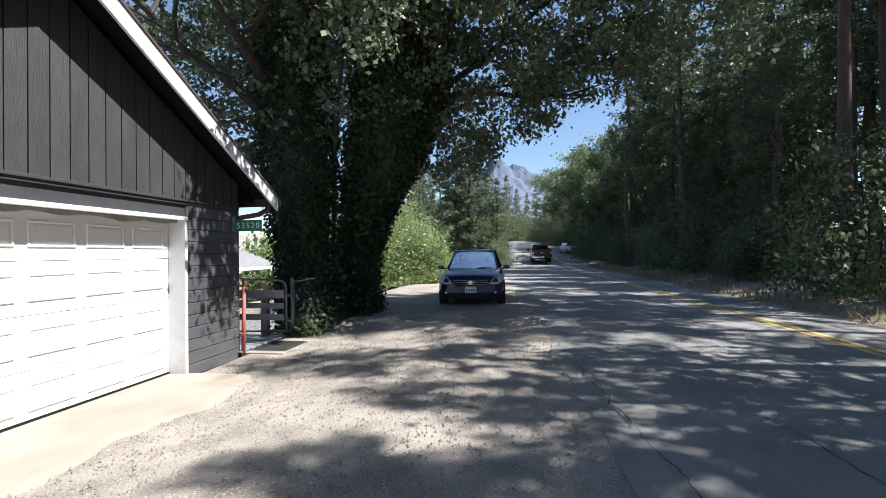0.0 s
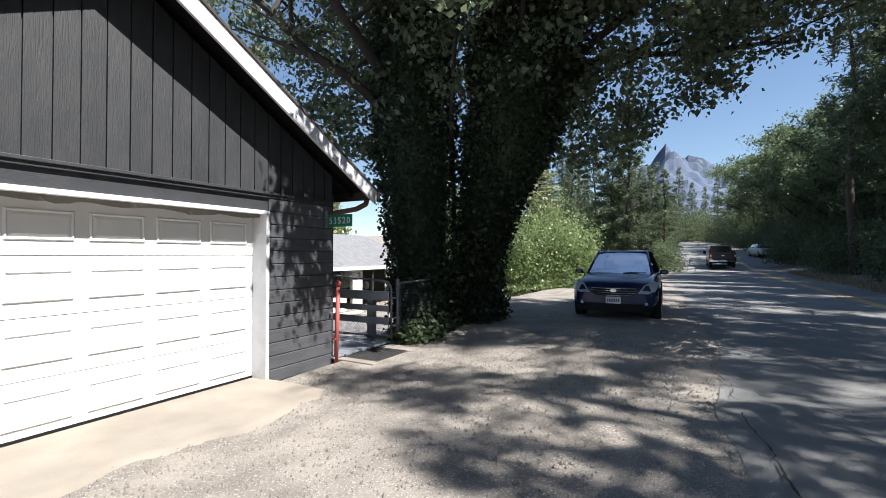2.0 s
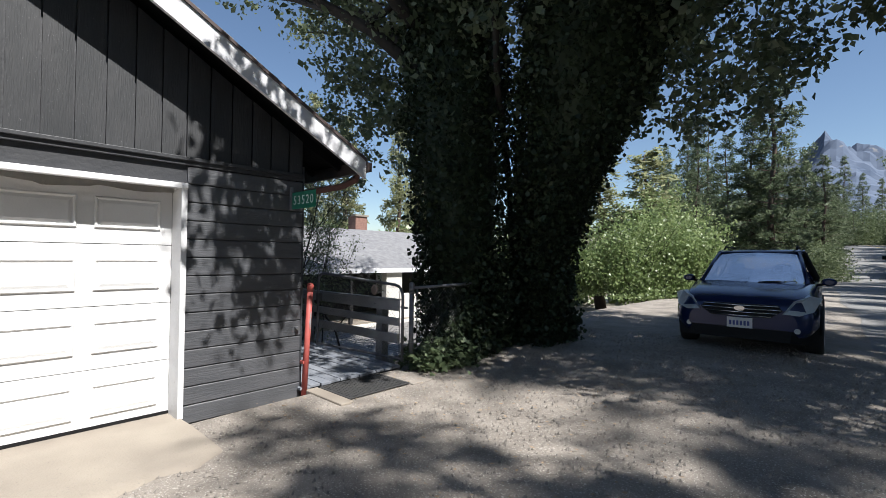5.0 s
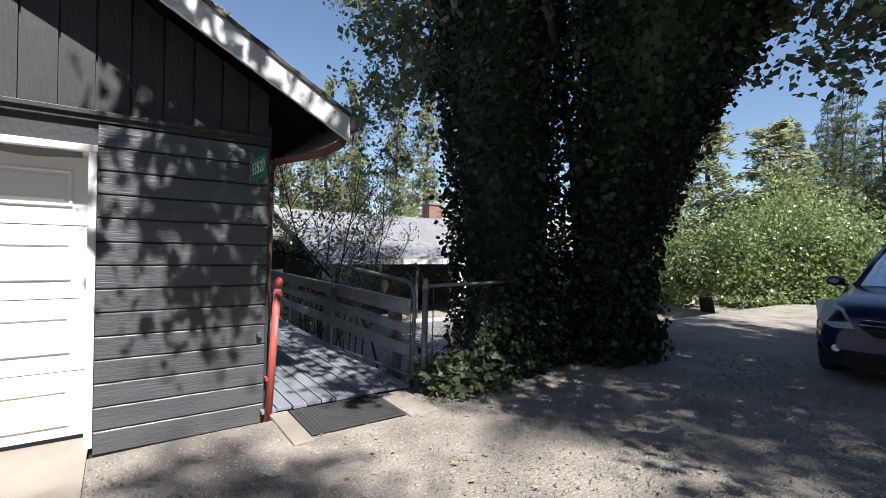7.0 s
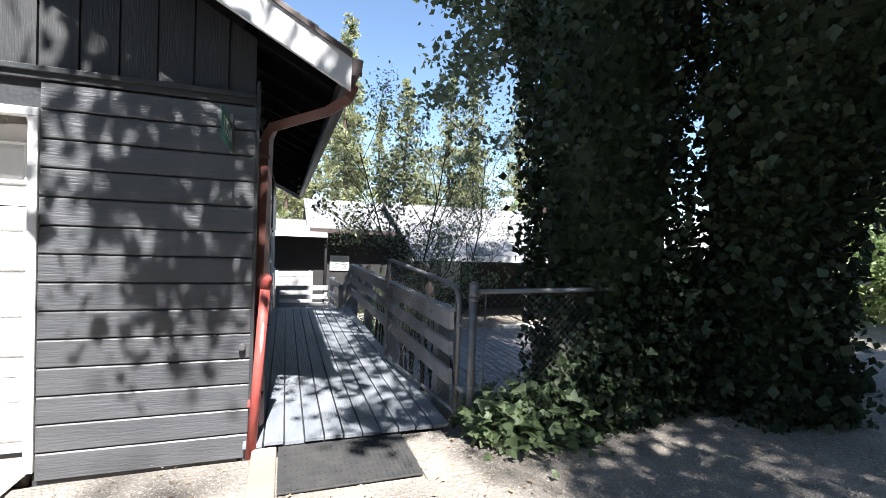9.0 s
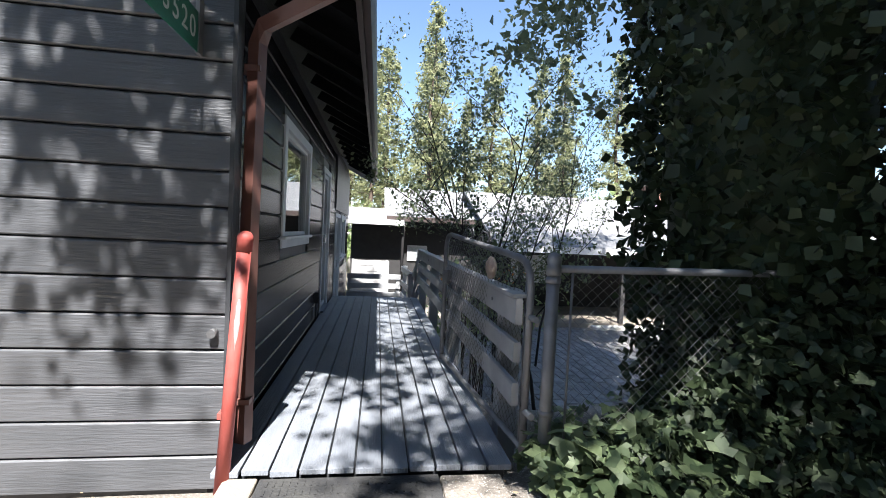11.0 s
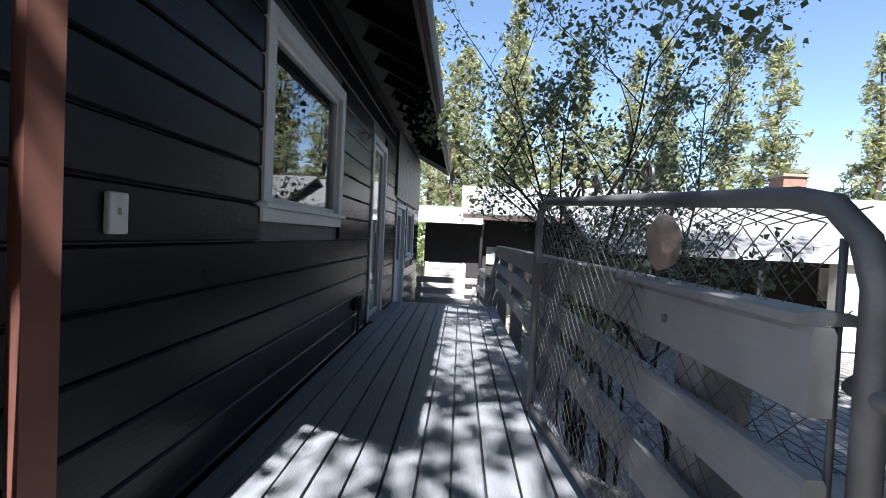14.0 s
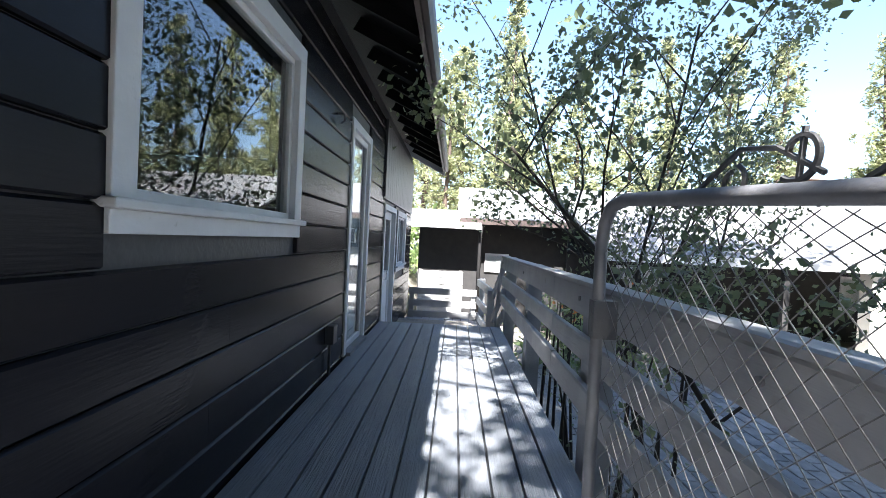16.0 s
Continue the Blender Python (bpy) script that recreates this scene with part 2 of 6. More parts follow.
def ground_mat():
    """Dirt and gravel shoulder with pine litter, sandy stones and darker, damp patches."""
    m = mat("dirt and gravel", (0.285, 0.252, 0.218), 0.95, colour2=(0.165, 0.145, 0.126), scale=2.1, detail=12, bump=1.0, bump_scale=38,
            fine=(0.46, 0.43, 0.39), fine_scale=70, fine_amount=0.55)
    return m


M["ground"] = ground_mat()


# ---- small modelling helpers ----
BASE = {}


def bx(bm, x0, x1, y0, y1, z0, z1, bevel=0.0):
    vs = [bm.verts.new((x, y, z)) for x in (x0, x1) for y in (y0, y1) for z in (z0, z1)]
    fs = [(0, 1, 3, 2), (4, 6, 7, 5), (0, 4, 5, 1), (2, 3, 7, 6), (0, 2, 6, 4), (1, 5, 7, 3)]
    faces = [bm.faces.new([vs[i] for i in f]) for f in fs]
    if bevel:
        bmesh.ops.bevel(bm, geom=list({e for f in faces for e in f.edges}), offset=bevel, segments=2, profile=0.5, affect="EDGES")
    return vs


def tube(bm, pts, radii, n=8, cap=True, square=False):
    """A swept pipe through pts."""
    pts = [Vector(p) for p in pts]
    if not hasattr(radii, "__len__"):
        radii = [radii] * len(pts)
    rings = []
    up = None
    for i, p in enumerate(pts):
        d = (pts[min(i + 1, len(pts) - 1)] - pts[max(i - 1, 0)]).normalized()
        if up is None:
            up = Vector((0, 0, 1)) if abs(d.z) < 0.9 else Vector((1, 0, 0))
        s = d.cross(up).normalized()
        up = s.cross(d).normalized()
        rings.append([bm.verts.new(p + radii[i] * (math.cos(a) * s + math.sin(a) * up)) for a in [2 * math.pi * (k + 0.5 * square) / n for k in range(n)]])
    for a, b in zip(rings, rings[1:]):
        for k in range(n):
            f = bm.faces.new((a[k], a[(k + 1) % n], b[(k + 1) % n], b[k]))
            f.smooth = n > 5
    if cap:
        bm.faces.new(rings[0][::-1])
        bm.faces.new(rings[-1])
    return rings


def loft(bm, sections, close=True, cap=True, smooth=True):
    rings = [[bm.verts.new(p) for p in s] for s in sections]
    for a, b in zip(rings, rings[1:]):
        n = len(a)
        for k in range(n if close else n - 1):
            f = bm.faces.new((a[k], a[(k + 1) % n], b[(k + 1) % n], b[k]))
            f.smooth = smooth
    if cap and close:
        bm.faces.new(rings[0][::-1])
        bm.faces.new(rings[-1])
    return rings


def thing(name, place, label, category, group="", kind=""):
    ob = new(name)
    ob.location = place
    ob.empty_display_size = 0.2
    BASE[ob.name] = Vector(place)
    return tagged(ob, label, category, group, kind)


def part(name, bm, material, parent=None, label="", smooth=None):
    """Links a bmesh in world places as one mesh under a thing or a part."""
    me = bpy.data.meshes.new(name)
    p = BASE.get(parent.name, Vector()) if parent else Vector()
    if p.length:
        bmesh.ops.translate(bm, verts=bm.verts, vec=-p)
    bmesh.ops.recalc_face_normals(bm, faces=bm.faces)
    bm.to_mesh(me)
    bm.free()
    me.materials.append(M[material])
    if smooth is not None:
        me.polygons.foreach_set("use_smooth", [smooth] * len(me.polygons))
    ob = new(name, me)
    if parent:
        ob.parent = parent
        BASE[ob.name] = p
    if label:
        ob["label"] = label
    return ob


def box(name, x0, x1, y0, y1, z0, z1, material, parent=None, label="", bevel=0.0):
    bm = bmesh.new()
    bx(bm, x0, x1, y0, y1, z0, z1, bevel)
    return part(name, bm, material, parent, label)


def pipe(name, pts, radii, material, parent=None, label="", n=10, **kw):
    bm = bmesh.new()
    tube(bm, pts, radii, n, **kw)
    return part(name, bm, material, parent, label)


def structure(ob, label, category=""):
    return tagged(ob, label, category, "", "structure")


def quads(name, corners, material, parent=None, label="", origin=None):
    """One mesh from an array of quads (n, 4, 3): leaves, needles and blades."""
    corners = np.asarray(corners, float)
    p = np.array(BASE.get(parent.name, Vector()) if parent else (0, 0, 0)) if origin is None else np.array(origin)
    n = len(corners)
    me = bpy.data.meshes.new(name)
    me.vertices.add(4 * n)
    me.vertices.foreach_set("co", (corners - p).reshape(-1))
    me.loops.add(4 * n)
    me.loops.foreach_set("vertex_index", np.arange(4 * n))
    me.polygons.add(n)
    me.polygons.foreach_set("loop_start", np.arange(0, 4 * n, 4))
    me.update(calc_edges=True)
    me.materials.append(M[material])
    ob = new(name, me)
    if parent:
        ob.parent = parent
        BASE[ob.name] = Vector(p)
    if label:
        ob["label"] = label
    return ob


def lobed_at(centres, size, rng, flat=0.0):
    """Ivy leaves of three pointed lobes that meet at the stalk."""
    n = len(centres)
    d = rng.normal(size=(n, 3))
    d[:, 2] -= 0.35
    up = rng.normal(size=(n, 3)) * 0.6 + np.array([0.35, -0.1, flat])
    up /= np.linalg.norm(up, axis=1)[:, None]
    d -= up * (d * up).sum(1)[:, None]
    d /= np.maximum(np.linalg.norm(d, axis=1), 1e-6)[:, None]
    s = np.cross(d, up)
    k = size * (1 + 0.3 * rng.normal(size=(n, 1))).clip(0.45, 1.6)
    out = []
    for turn, length in ((0.0, 1.0), (1.05, 0.78), (-1.05, 0.78)):
        e = d * math.cos(turn) + s * math.sin(turn)
        f = s * math.cos(turn) - d * math.sin(turn)
        dip = -up * 0.06 * k
        out.append(np.stack([centres, centres + (e * 0.42 + f * 0.27) * k * length + dip, centres + e * k * length * 0.85 + dip * 1.6, centres + (e * 0.42 - f * 0.27) * k * length + dip], 1))
    return np.concatenate(out)


def leaves_at(centres, size, rng, flat=0.0, ratio=0.6, spread=0.35, droop=0.0):
    """Diamond leaves at the given places, random in turn and size; flat: how far they face up."""
    n = len(centres)
    d = rng.normal(size=(n, 3))
    d[:, 2] -= droop
    d /= np.linalg.norm(d, axis=1)[:, None]
    up = rng.normal(size=(n, 3)) + np.array([0, 0, flat])
    s = np.cross(d, up)
    s /= np.maximum(np.linalg.norm(s, axis=1), 1e-6)[:, None]
    k = size * (1 + spread * rng.normal(size=(n, 1))).clip(0.4, 1.8)
    nrm = np.cross(d, s) * k * 0.12
    a, b = d * k * 0.5, s * k * 0.5 * ratio
    mid = -0.08 * d * k
    return np.stack([centres - a, centres + b + mid + nrm, centres + a, centres - b + mid + nrm], 1)


# ---- ground: one sheet to the horizon ----
def smooth(v, a, b):
    s = min(1.0, max(0.0, (v - a) / (b - a)))
    return s * s * (3 - 2 * s)


def ground_z(x, y):
    z = 0.20 * smooth(x, -3.4, -0.3)
    z += 0.16 * smooth(y, 9.5, 12) * smooth(-x, -1.5, 3.5) * (1 - smooth(y, 20, 30))
    if x > 7.4:
        z += 0.16 * min(x - 7.4, 25)
    low = smooth(-x, 4.5, 8.5) * smooth(y, 8.8, 9.6) * (1 - smooth(y, 40, 60))
    low = max(low, smooth(-x, 12.5, 14.5) * smooth(y, 6.0, 7.0) * (1 - smooth(y, 40, 60)))
    z = z * (1 - low) - 1.35 * low
    z -= 0.30 * smooth(-x, 4.3, 4.6) * (1 - smooth(y, 8.9, 9.5))
    if y > 35:
        z += 0.052 * (y - 35) * smooth(y, 35, 70) * (1 - smooth(abs(x), 200, 400))
    if x < -20:
        z += 0.05 * min(-x - 20, 60)
    return z


def ground_sheet():
    bm = bmesh.new()
    xs = [-3000, -800, -250, -120, -80, -60, -45, -35, -28] + [-22 + 0.5 * i for i in range(74)] + [16, 18, 21, 25, 30, 40, 60, 120, 250, 800, 3000]
    ys = [-3000, -800, -250, -100, -50, -25, -15, -10] + [-6 + 0.5 * i for i in range(72)] + [31, 33, 35, 38, 42, 46, 50, 55, 60, 66, 72, 80, 90, 105, 120, 150, 200, 260, 800, 3000]
    rows = [[bm.verts.new((x, y, ground_z(x, y) + 0.015 * noise.noise((x * 0.9, y * 0.9, 0)))) for x in xs] for y in ys]
    for a, b in zip(rows, rows[1:]):
        for k in range(len(xs) - 1):
            f = bm.faces.new((a[k], a[k + 1], b[k + 1], b[k]))
            f.smooth = True
    return part("ground", bm, "ground")


structure(ground_sheet(), "sandy dirt and gravel shoulder with scattered stones", "ground")


def road_edge(y):
    """The ragged near edge of the asphalt."""
    return 1.16 + 0.10 * math.sin(y * 0.7) + 0.13 * noise.noise((y * 0.8, 3, 0)) - 0.012 * max(0, y - 6) - (0.05 * (y - 10) if 10 < y < 30 else (1.0 if y >= 30 else 0))


def bend(y):
    """The road swings gently left further on."""
    return -0.0005 * min(max(0, y - 30), 80) ** 2 - 0.08 * max(0, y - 110)


def road_strip(name, material, lo, hi, lift, y0=-80, y1=190, step=0.5):
    bm = bmesh.new()
    ys, y = [], y0
    while y <= y1:
        ys.append(y)
        y += step if -10 < y < 40 else 4.0
    rows = []
    for y in ys:
        a, b = lo(y) + bend(y), hi(y) + bend(y)
        rows.append([bm.verts.new((a + (b - a) * k / 6, y, ground_z(min(7.4, a + (b - a) * k / 6), y) + lift * (1 if 0 < k < 6 else 0.3))) for k in range(7)])
    for a, b in zip(rows, rows[1:]):
        for k in range(6):
            bm.faces.new((a[k], a[k + 1], b[k + 1], b[k])).smooth = True
    return part(name, bm, material)


structure(road_strip("road", "asphalt", road_edge, lambda y: 7.1 + 0.05 * math.sin(y), 0.035), "old grey asphalt road with worn edges", "road")
for k in (0, 1):
    structure(road_strip("road_line", "yellow", lambda y: 5.36 + 0.2 * k, lambda y: 5.46 + 0.2 * k, 0.044, -40, 130), "double yellow centre line on asphalt", "road marking")


def crack_strip():
    bm = bmesh.new()
    for x0, ya, yb, seed in ((1.66, 2.4, 6.9, 1), (1.20, 7.3, 8.9, 4), (2.75, 3.4, 4.6, 7)):
        y, prev = ya, None
        while y < yb:
            x = x0 + 0.10 * noise.noise((y * 1.1, seed, 0)) + 0.06 * noise.noise((y * 4.5, seed, 1)) + 0.03 * noise.noise((y * 13, seed, 2)) - 0.10 * (y - ya)
            w = 0.003 + 0.016 * abs(noise.noise((y * 6, seed, 5)))
            z = ground_z(x, y) + 0.041
            cur = (bm.verts.new((x - w, y, z)), bm.verts.new((x + w, y, z)))
            if prev:
                bm.faces.new((prev[0], prev[1], cur[1], cur[0]))
            prev = cur
            y += 0.06
    return part("road_crack", bm, "patch")


structure(crack_strip(), "dark ragged cracks along the asphalt edge", "crack")

# ---- garage building: gable front facing the road, long side along the deck ----
GX, GY = -4.20, 7.35            # front wall plane, corner
RIDGE_Y, RIDGE_Z, EAVE_Y, EAVE_Z = 4.05, 4.87, 7.95, 2.76
LEFT_Y = 2 * RIDGE_Y - GY
REAR_X = -13.9
DOOR_Y0, DOOR_Y1, DOOR_TOP = 0.93, 6.07, 2.215
PITCH = (RIDGE_Z - EAVE_Z) / (EAVE_Y - RIDGE_Y)


def front_wall():
    bm = bmesh.new()
    x0, x1 = GX - 0.16, GX - 0.025
    bx(bm, x0, x1, LEFT_Y, DOOR_Y0 - 0.03, -0.15, 2.45)
    bx(bm, x0, x1, DOOR_Y1 + 0.03, GY - 0.02, -0.15, 2.45)
    bx(bm, x0, x1, DOOR_Y0 - 0.03, DOOR_Y1 + 0.03, DOOR_TOP + 0.03, 2.45)
    pts = [(LEFT_Y, 2.45), (GY - 0.02, 2.45), (GY - 0.02, 2.92), (RIDGE_Y, 2.92 + PITCH * (GY - RIDGE_Y)), (LEFT_Y, 2.92)]
    loft(bm, [[(x0, y, z) for y, z in pts], [(x1, y, z) for y, z in pts]], smooth=False)
    return part("wall_front", bm, "charcoal_plain")


wall_front = structure(front_wall(), "charcoal painted garage front wall with gable", "wall")


def wedge_board(bm, a0, a1, z0, z1, plane, axis, thick=0.020, lip=0.006):
    """One lap board, thicker at its lower edge. axis 'y': faces +x; axis 'x': faces +y."""
    prof = [(0.0, z0), (thick - 0.004, z0), (thick + lip, z0 + 0.007), (thick + lip - 0.003, z1 - 0.010), (thick - 0.008, z1), (0.0, z1)]
    if axis == "y":
        secs = [[(plane + o, a, z) for o, z in prof] for a in (a0, a1)]
    else:
        secs = [[(a, plane + o, z) for o, z in prof] for a in (a0, a1)]
    loft(bm, secs, smooth=False)


ROW, ROW0 = 0.1795, 0.1135 - 0.1795


def lap_siding(parent, a0, a1, plane, axis, top, openings, material, bottom=ROW0, splits=(), row=ROW):
    z = bottom
    k = 0
    rnd = random.Random(7)
    while z < top - 0.02:
        z1 = min(z + row, top)
        spans = [(a0, a1)]
        for o0, o1, oz0, oz1 in openings:
            if z1 > oz0 + 0.01 and z < oz1 - 0.01:
                spans = [s for p, q in spans for s in ((p, min(q, o0)), (max(p, o1), q)) if s[1] - s[0] > 0.02]
        for p, q in spans:
            cuts = [p] + sorted(c + rnd.uniform(-0.6, 0.6) for c in splits if p + 1 < c < q - 1) + [q]
            for u, v in zip(cuts, cuts[1:]):
                bm = bmesh.new()
                wedge_board(bm, u + 0.001, v - 0.001, z + 0.004, z1 - 0.0025, plane, axis)
                part("siding_board", bm, material, parent)
        z = z1
        k += 1


lap_siding(wall_front, 6.124, GY, GX - 0.022, "y", 2.44, (), "charcoal")
lap_siding(wall_front, LEFT_Y, DOOR_Y0 - 0.056, GX - 0.022, "y", 2.44, (), "charcoal")


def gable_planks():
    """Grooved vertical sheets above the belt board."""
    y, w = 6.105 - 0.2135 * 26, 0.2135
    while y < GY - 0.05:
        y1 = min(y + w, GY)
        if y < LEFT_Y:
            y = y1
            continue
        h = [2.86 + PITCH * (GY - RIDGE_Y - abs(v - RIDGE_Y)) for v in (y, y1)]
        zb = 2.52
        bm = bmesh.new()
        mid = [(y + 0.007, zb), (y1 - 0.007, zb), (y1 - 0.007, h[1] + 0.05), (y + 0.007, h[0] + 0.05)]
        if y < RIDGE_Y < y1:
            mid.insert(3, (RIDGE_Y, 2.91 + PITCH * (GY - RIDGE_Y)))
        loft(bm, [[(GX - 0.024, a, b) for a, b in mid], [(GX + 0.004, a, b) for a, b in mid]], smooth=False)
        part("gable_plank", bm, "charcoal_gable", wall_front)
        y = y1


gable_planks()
box("belt_board", GX - 0.024, GX + 0.012, LEFT_Y, GY, 2.445, 2.515, "charcoal_plain", wall_front, "", 0.004)
box("drip_ledge", GX - 0.02, GX + 0.035, LEFT_Y, GY, 2.487, 2.522, "charcoal_plain", wall_front, "", 0.004)
box("corner_board", GX - 0.10, GX + 0.006, GY, GY + 0.022, 0.0, 2.62, "charcoal_plain", wall_front)


def garage_door():
    t = thing("garage_door", (GX - 0.12, 3.5, 0), "closed white sectional garage door with raised panels", "garage door")
    xf = GX - 0.25
    n, rows = 8, 4
    h = 0.565
    for r in range(rows):
        bm = bmesh.new()
        z0, z1 = max(0.03, -0.025 + r * h), -0.025 + (r + 1) * h - 0.006
        bx(bm, xf - 0.04, xf, DOOR_Y0, DOOR_Y1, z0, z1, 0.004)
        sec = part("door_section", bm, "white", t)
        for c in range(n):
            bm = bmesh.new()
            ya, yb = 5.707 - 0.645 * c - 0.262, 5.707 - 0.645 * c + 0.262
            za, zb = 0.2575 + h * r - 0.145, 0.2575 + h * r + 0.145
            loft(bm, [[(xf + o, ya + m, za + m), (xf + o, yb - m, za + m), (xf + o, yb - m, zb - m), (xf + o, ya + m, zb - m)]
                      for o, m in ((-0.004, 0.0), (0.002, 0.0), (0.016, 0.010), (0.017, 0.016), (0.003, 0.030), (0.004, 0.036), (0.012, 0.060))], smooth=False)
            part("raised_panel", bm, "white", sec)
    box("bottom_seal", xf - 0.035, xf + 0.008, DOOR_Y0, DOOR_Y1, 0.004, 0.034, "blackplastic", t, "black rubber bottom seal")
    # curled vinyl strip hanging under the header
    bm = bmesh.new()
    y = DOOR_Y0
    top, low = [], []
    while y <= DOOR_Y1:
        sag = 0.05 + 0.012 * math.sin(y * 9) + (0.02 if noise.noise((y * 2.2, 0, 0)) > 0.12 else 0)
        top.append((xf + 0.195, y, DOOR_TOP))
        low.append((xf + 0.182 + 0.006 * math.sin(y * 11), y, DOOR_TOP - sag))
        y += 0.06
    loft(bm, [top, low], close=False, cap=False)
    bmesh.ops.solidify(bm, geom=list(bm.faces), thickness=0.004)
    part("weather_strip", bm, "seal", t, "curled vinyl weather strip")
    return t


garage_door()
trim = thing("door_frame_trim", (GX, 3.5, 0), "white painted wooden trim round the garage door", "door trim", kind="structure")
box("side_trim", GX - 0.25, GX + 0.022, DOOR_Y1, DOOR_Y1 + 0.052, 0.0, DOOR_TOP, "white_trim", trim, "", 0.004)
box("side_trim", GX - 0.25, GX + 0.022, DOOR_Y0 - 0.052, DOOR_Y0, 0.0, DOOR_TOP, "white_trim", trim, "", 0.004)
box("head_trim", GX - 0.25, GX + 0.026, DOOR_Y0 - 0.054, DOOR_Y1 + 0.054, DOOR_TOP, DOOR_TOP + 0.052, "white_trim", trim, "", 0.004)
box("apron_lip", GX - 0.4, GX - 0.03, DOOR_Y0, DOOR_Y1, -0.1, 0.004, "concrete", trim)

# side wall along the deck, with its openings
SY = 7.30
OPEN = [(-7.06, -5.73, 1.18, 2.13), (-9.17, -8.43, 0.06, 2.09), (-11.35, -10.38, -0.45, 1.50), (-12.80, -11.70, 0.66, 1.49)]


def side_wall():
    bm = bmesh.new()
    y0, y1 = SY - 0.16, SY - 0.02
    edges = sorted(OPEN)
    x = REAR_X
    for o0, o1, z0, z1 in edges:
        bx(bm, x, o0, y0, y1, -1.5, 2.78)
        bx(bm, o0, o1, y0, y1, z1, 2.78)
        bx(bm, o0, o1, y0, y1, -1.5, z0)
        x = o1
    bx(bm, x, GX - 0.16, y0, y1, -1.5, 2.78)
    return part("wall_side", bm, "charcoal_plain")


wall_side = structure(side_wall(), "dark charcoal lap-sided wall beside the deck", "wall")
TRIMMED = [(-7.13, -5.66, 1.11, 2.195), (-9.24, -8.36, 0.0, 2.155), (-11.42, -10.31, -0.6, 1.57), (-12.86, -11.63, 0.58, 1.57)]
lap_siding(wall_side, -10.18, GX - 0.02, SY - 0.02, "x", 2.62, TRIMMED, "charcoal_shaded", 0.089 - 0.1835, (-6.4, -8.0), 0.1835)
lap_siding(wall_side, REAR_X, -10.20, SY - 0.02, "x", 1.62, TRIMMED, "charcoal_shaded", -0.645, (), 0.1835)
x = REAR_X
while x < -10.22:
    box("upper_plank", x + 0.005, min(x + 0.2, -10.2) - 0.005, SY - 0.02, SY + 0.012, 1.63, 2.62, "charcoal", wall_side)
    x += 0.2
box("vent_strip", -10.205, -10.175, SY - 0.01, SY + 0.03, 1.65, 2.62, "charcoal_plain", wall_side)
structure(box("wall_rear", REAR_X, REAR_X + 0.14, LEFT_Y, SY - 0.16, -1.5, 2.8, "charcoal_plain"), "charcoal rear wall of the garage building", "wall")
structure(box("wall_far_side", REAR_X, GX - 0.16, LEFT_Y, LEFT_Y + 0.14, -0.5, 2.8, "charcoal_plain"), "charcoal far side wall of the garage building", "wall")
structure(box("floor_inside", REAR_X + 0.14, GX - 0.16, LEFT_Y + 0.14, SY - 0.16, -0.12, 0.0, "concrete"), "concrete floor slab inside the garage", "floor")
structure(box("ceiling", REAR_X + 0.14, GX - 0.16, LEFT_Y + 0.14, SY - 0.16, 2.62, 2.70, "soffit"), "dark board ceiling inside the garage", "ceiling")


def frame_bars(t, name, x0, x1, z0, z1, y0, y1, w, material, label=""):
    box(name, x0, x0 + w, y0, y1, z0 + w, z1 - w, material, t, label, 0.004)
    box(name, x1 - w, x1, y0, y1, z0 + w, z1 - w, material, t, label, 0.004)
    box(name, x0, x1, y0, y1, z1 - w, z1, material, t, label, 0.004)
    box(name, x0, x1, y0, y1, z0, z0 + w, material, t, label, 0.004)


def side_window(name, x0, x1, z0, z1, label, halves=1, sill=True):
    t = thing(name, ((x0 + x1) / 2, SY, z0), label, "window", kind="structure")
    w = 0.10
    for a, b, c, d in ((x0, x0 + w, z0 + 0.09, z1 - 0.09), (x1 - w, x1, z0 + 0.09, z1 - 0.09), (x0, x1, z1 - 0.09, z1)):
        box("casing", a, b, SY - 0.05, SY + 0.020, c, d, "white_trim", t, "", 0.004)
    box("apron", x0, x1, SY - 0.05, SY + 0.018, z0, z0 + 0.07, "white_trim", t, "", 0.004)
    box("window_sill", x0 - 0.02, x1 + 0.02, SY - 0.05, SY + 0.050, z0 + 0.07, z0 + 0.10, "white_trim", t, "", 0.006)
    a, b, c, d = x0 + w, x1 - w, z0 + 0.10, z1 - 0.09
    frame_bars(t, "window_frame", a, b, c, d, SY - 0.06, SY - 0.015, 0.035, "white_trim")
    for k in range(halves):
        u0, u1 = a + 0.035 + (b - a - 0.07) * k / halves, a + 0.035 + (b - a - 0.07) * (k + 1) / halves
        g = box("pane", u0, u1, SY - 0.042, SY - 0.036, c + 0.035, d - 0.035, "glass", t, "dark reflecting glass pane")
        g.visible_shadow = False
        if k:
            box("mullion", u0 - 0.02, u0 + 0.02, SY - 0.055, SY - 0.02, c + 0.035, d - 0.035, "white_trim", t)
    return t


side_window("window_1", -7.13, -5.66, 1.105, 2.197, "white-trimmed window reflecting sky and pines")
side_window("window_2", -12.86, -11.63, 0.58, 1.57, "white-trimmed window beside the lower deck", 2)


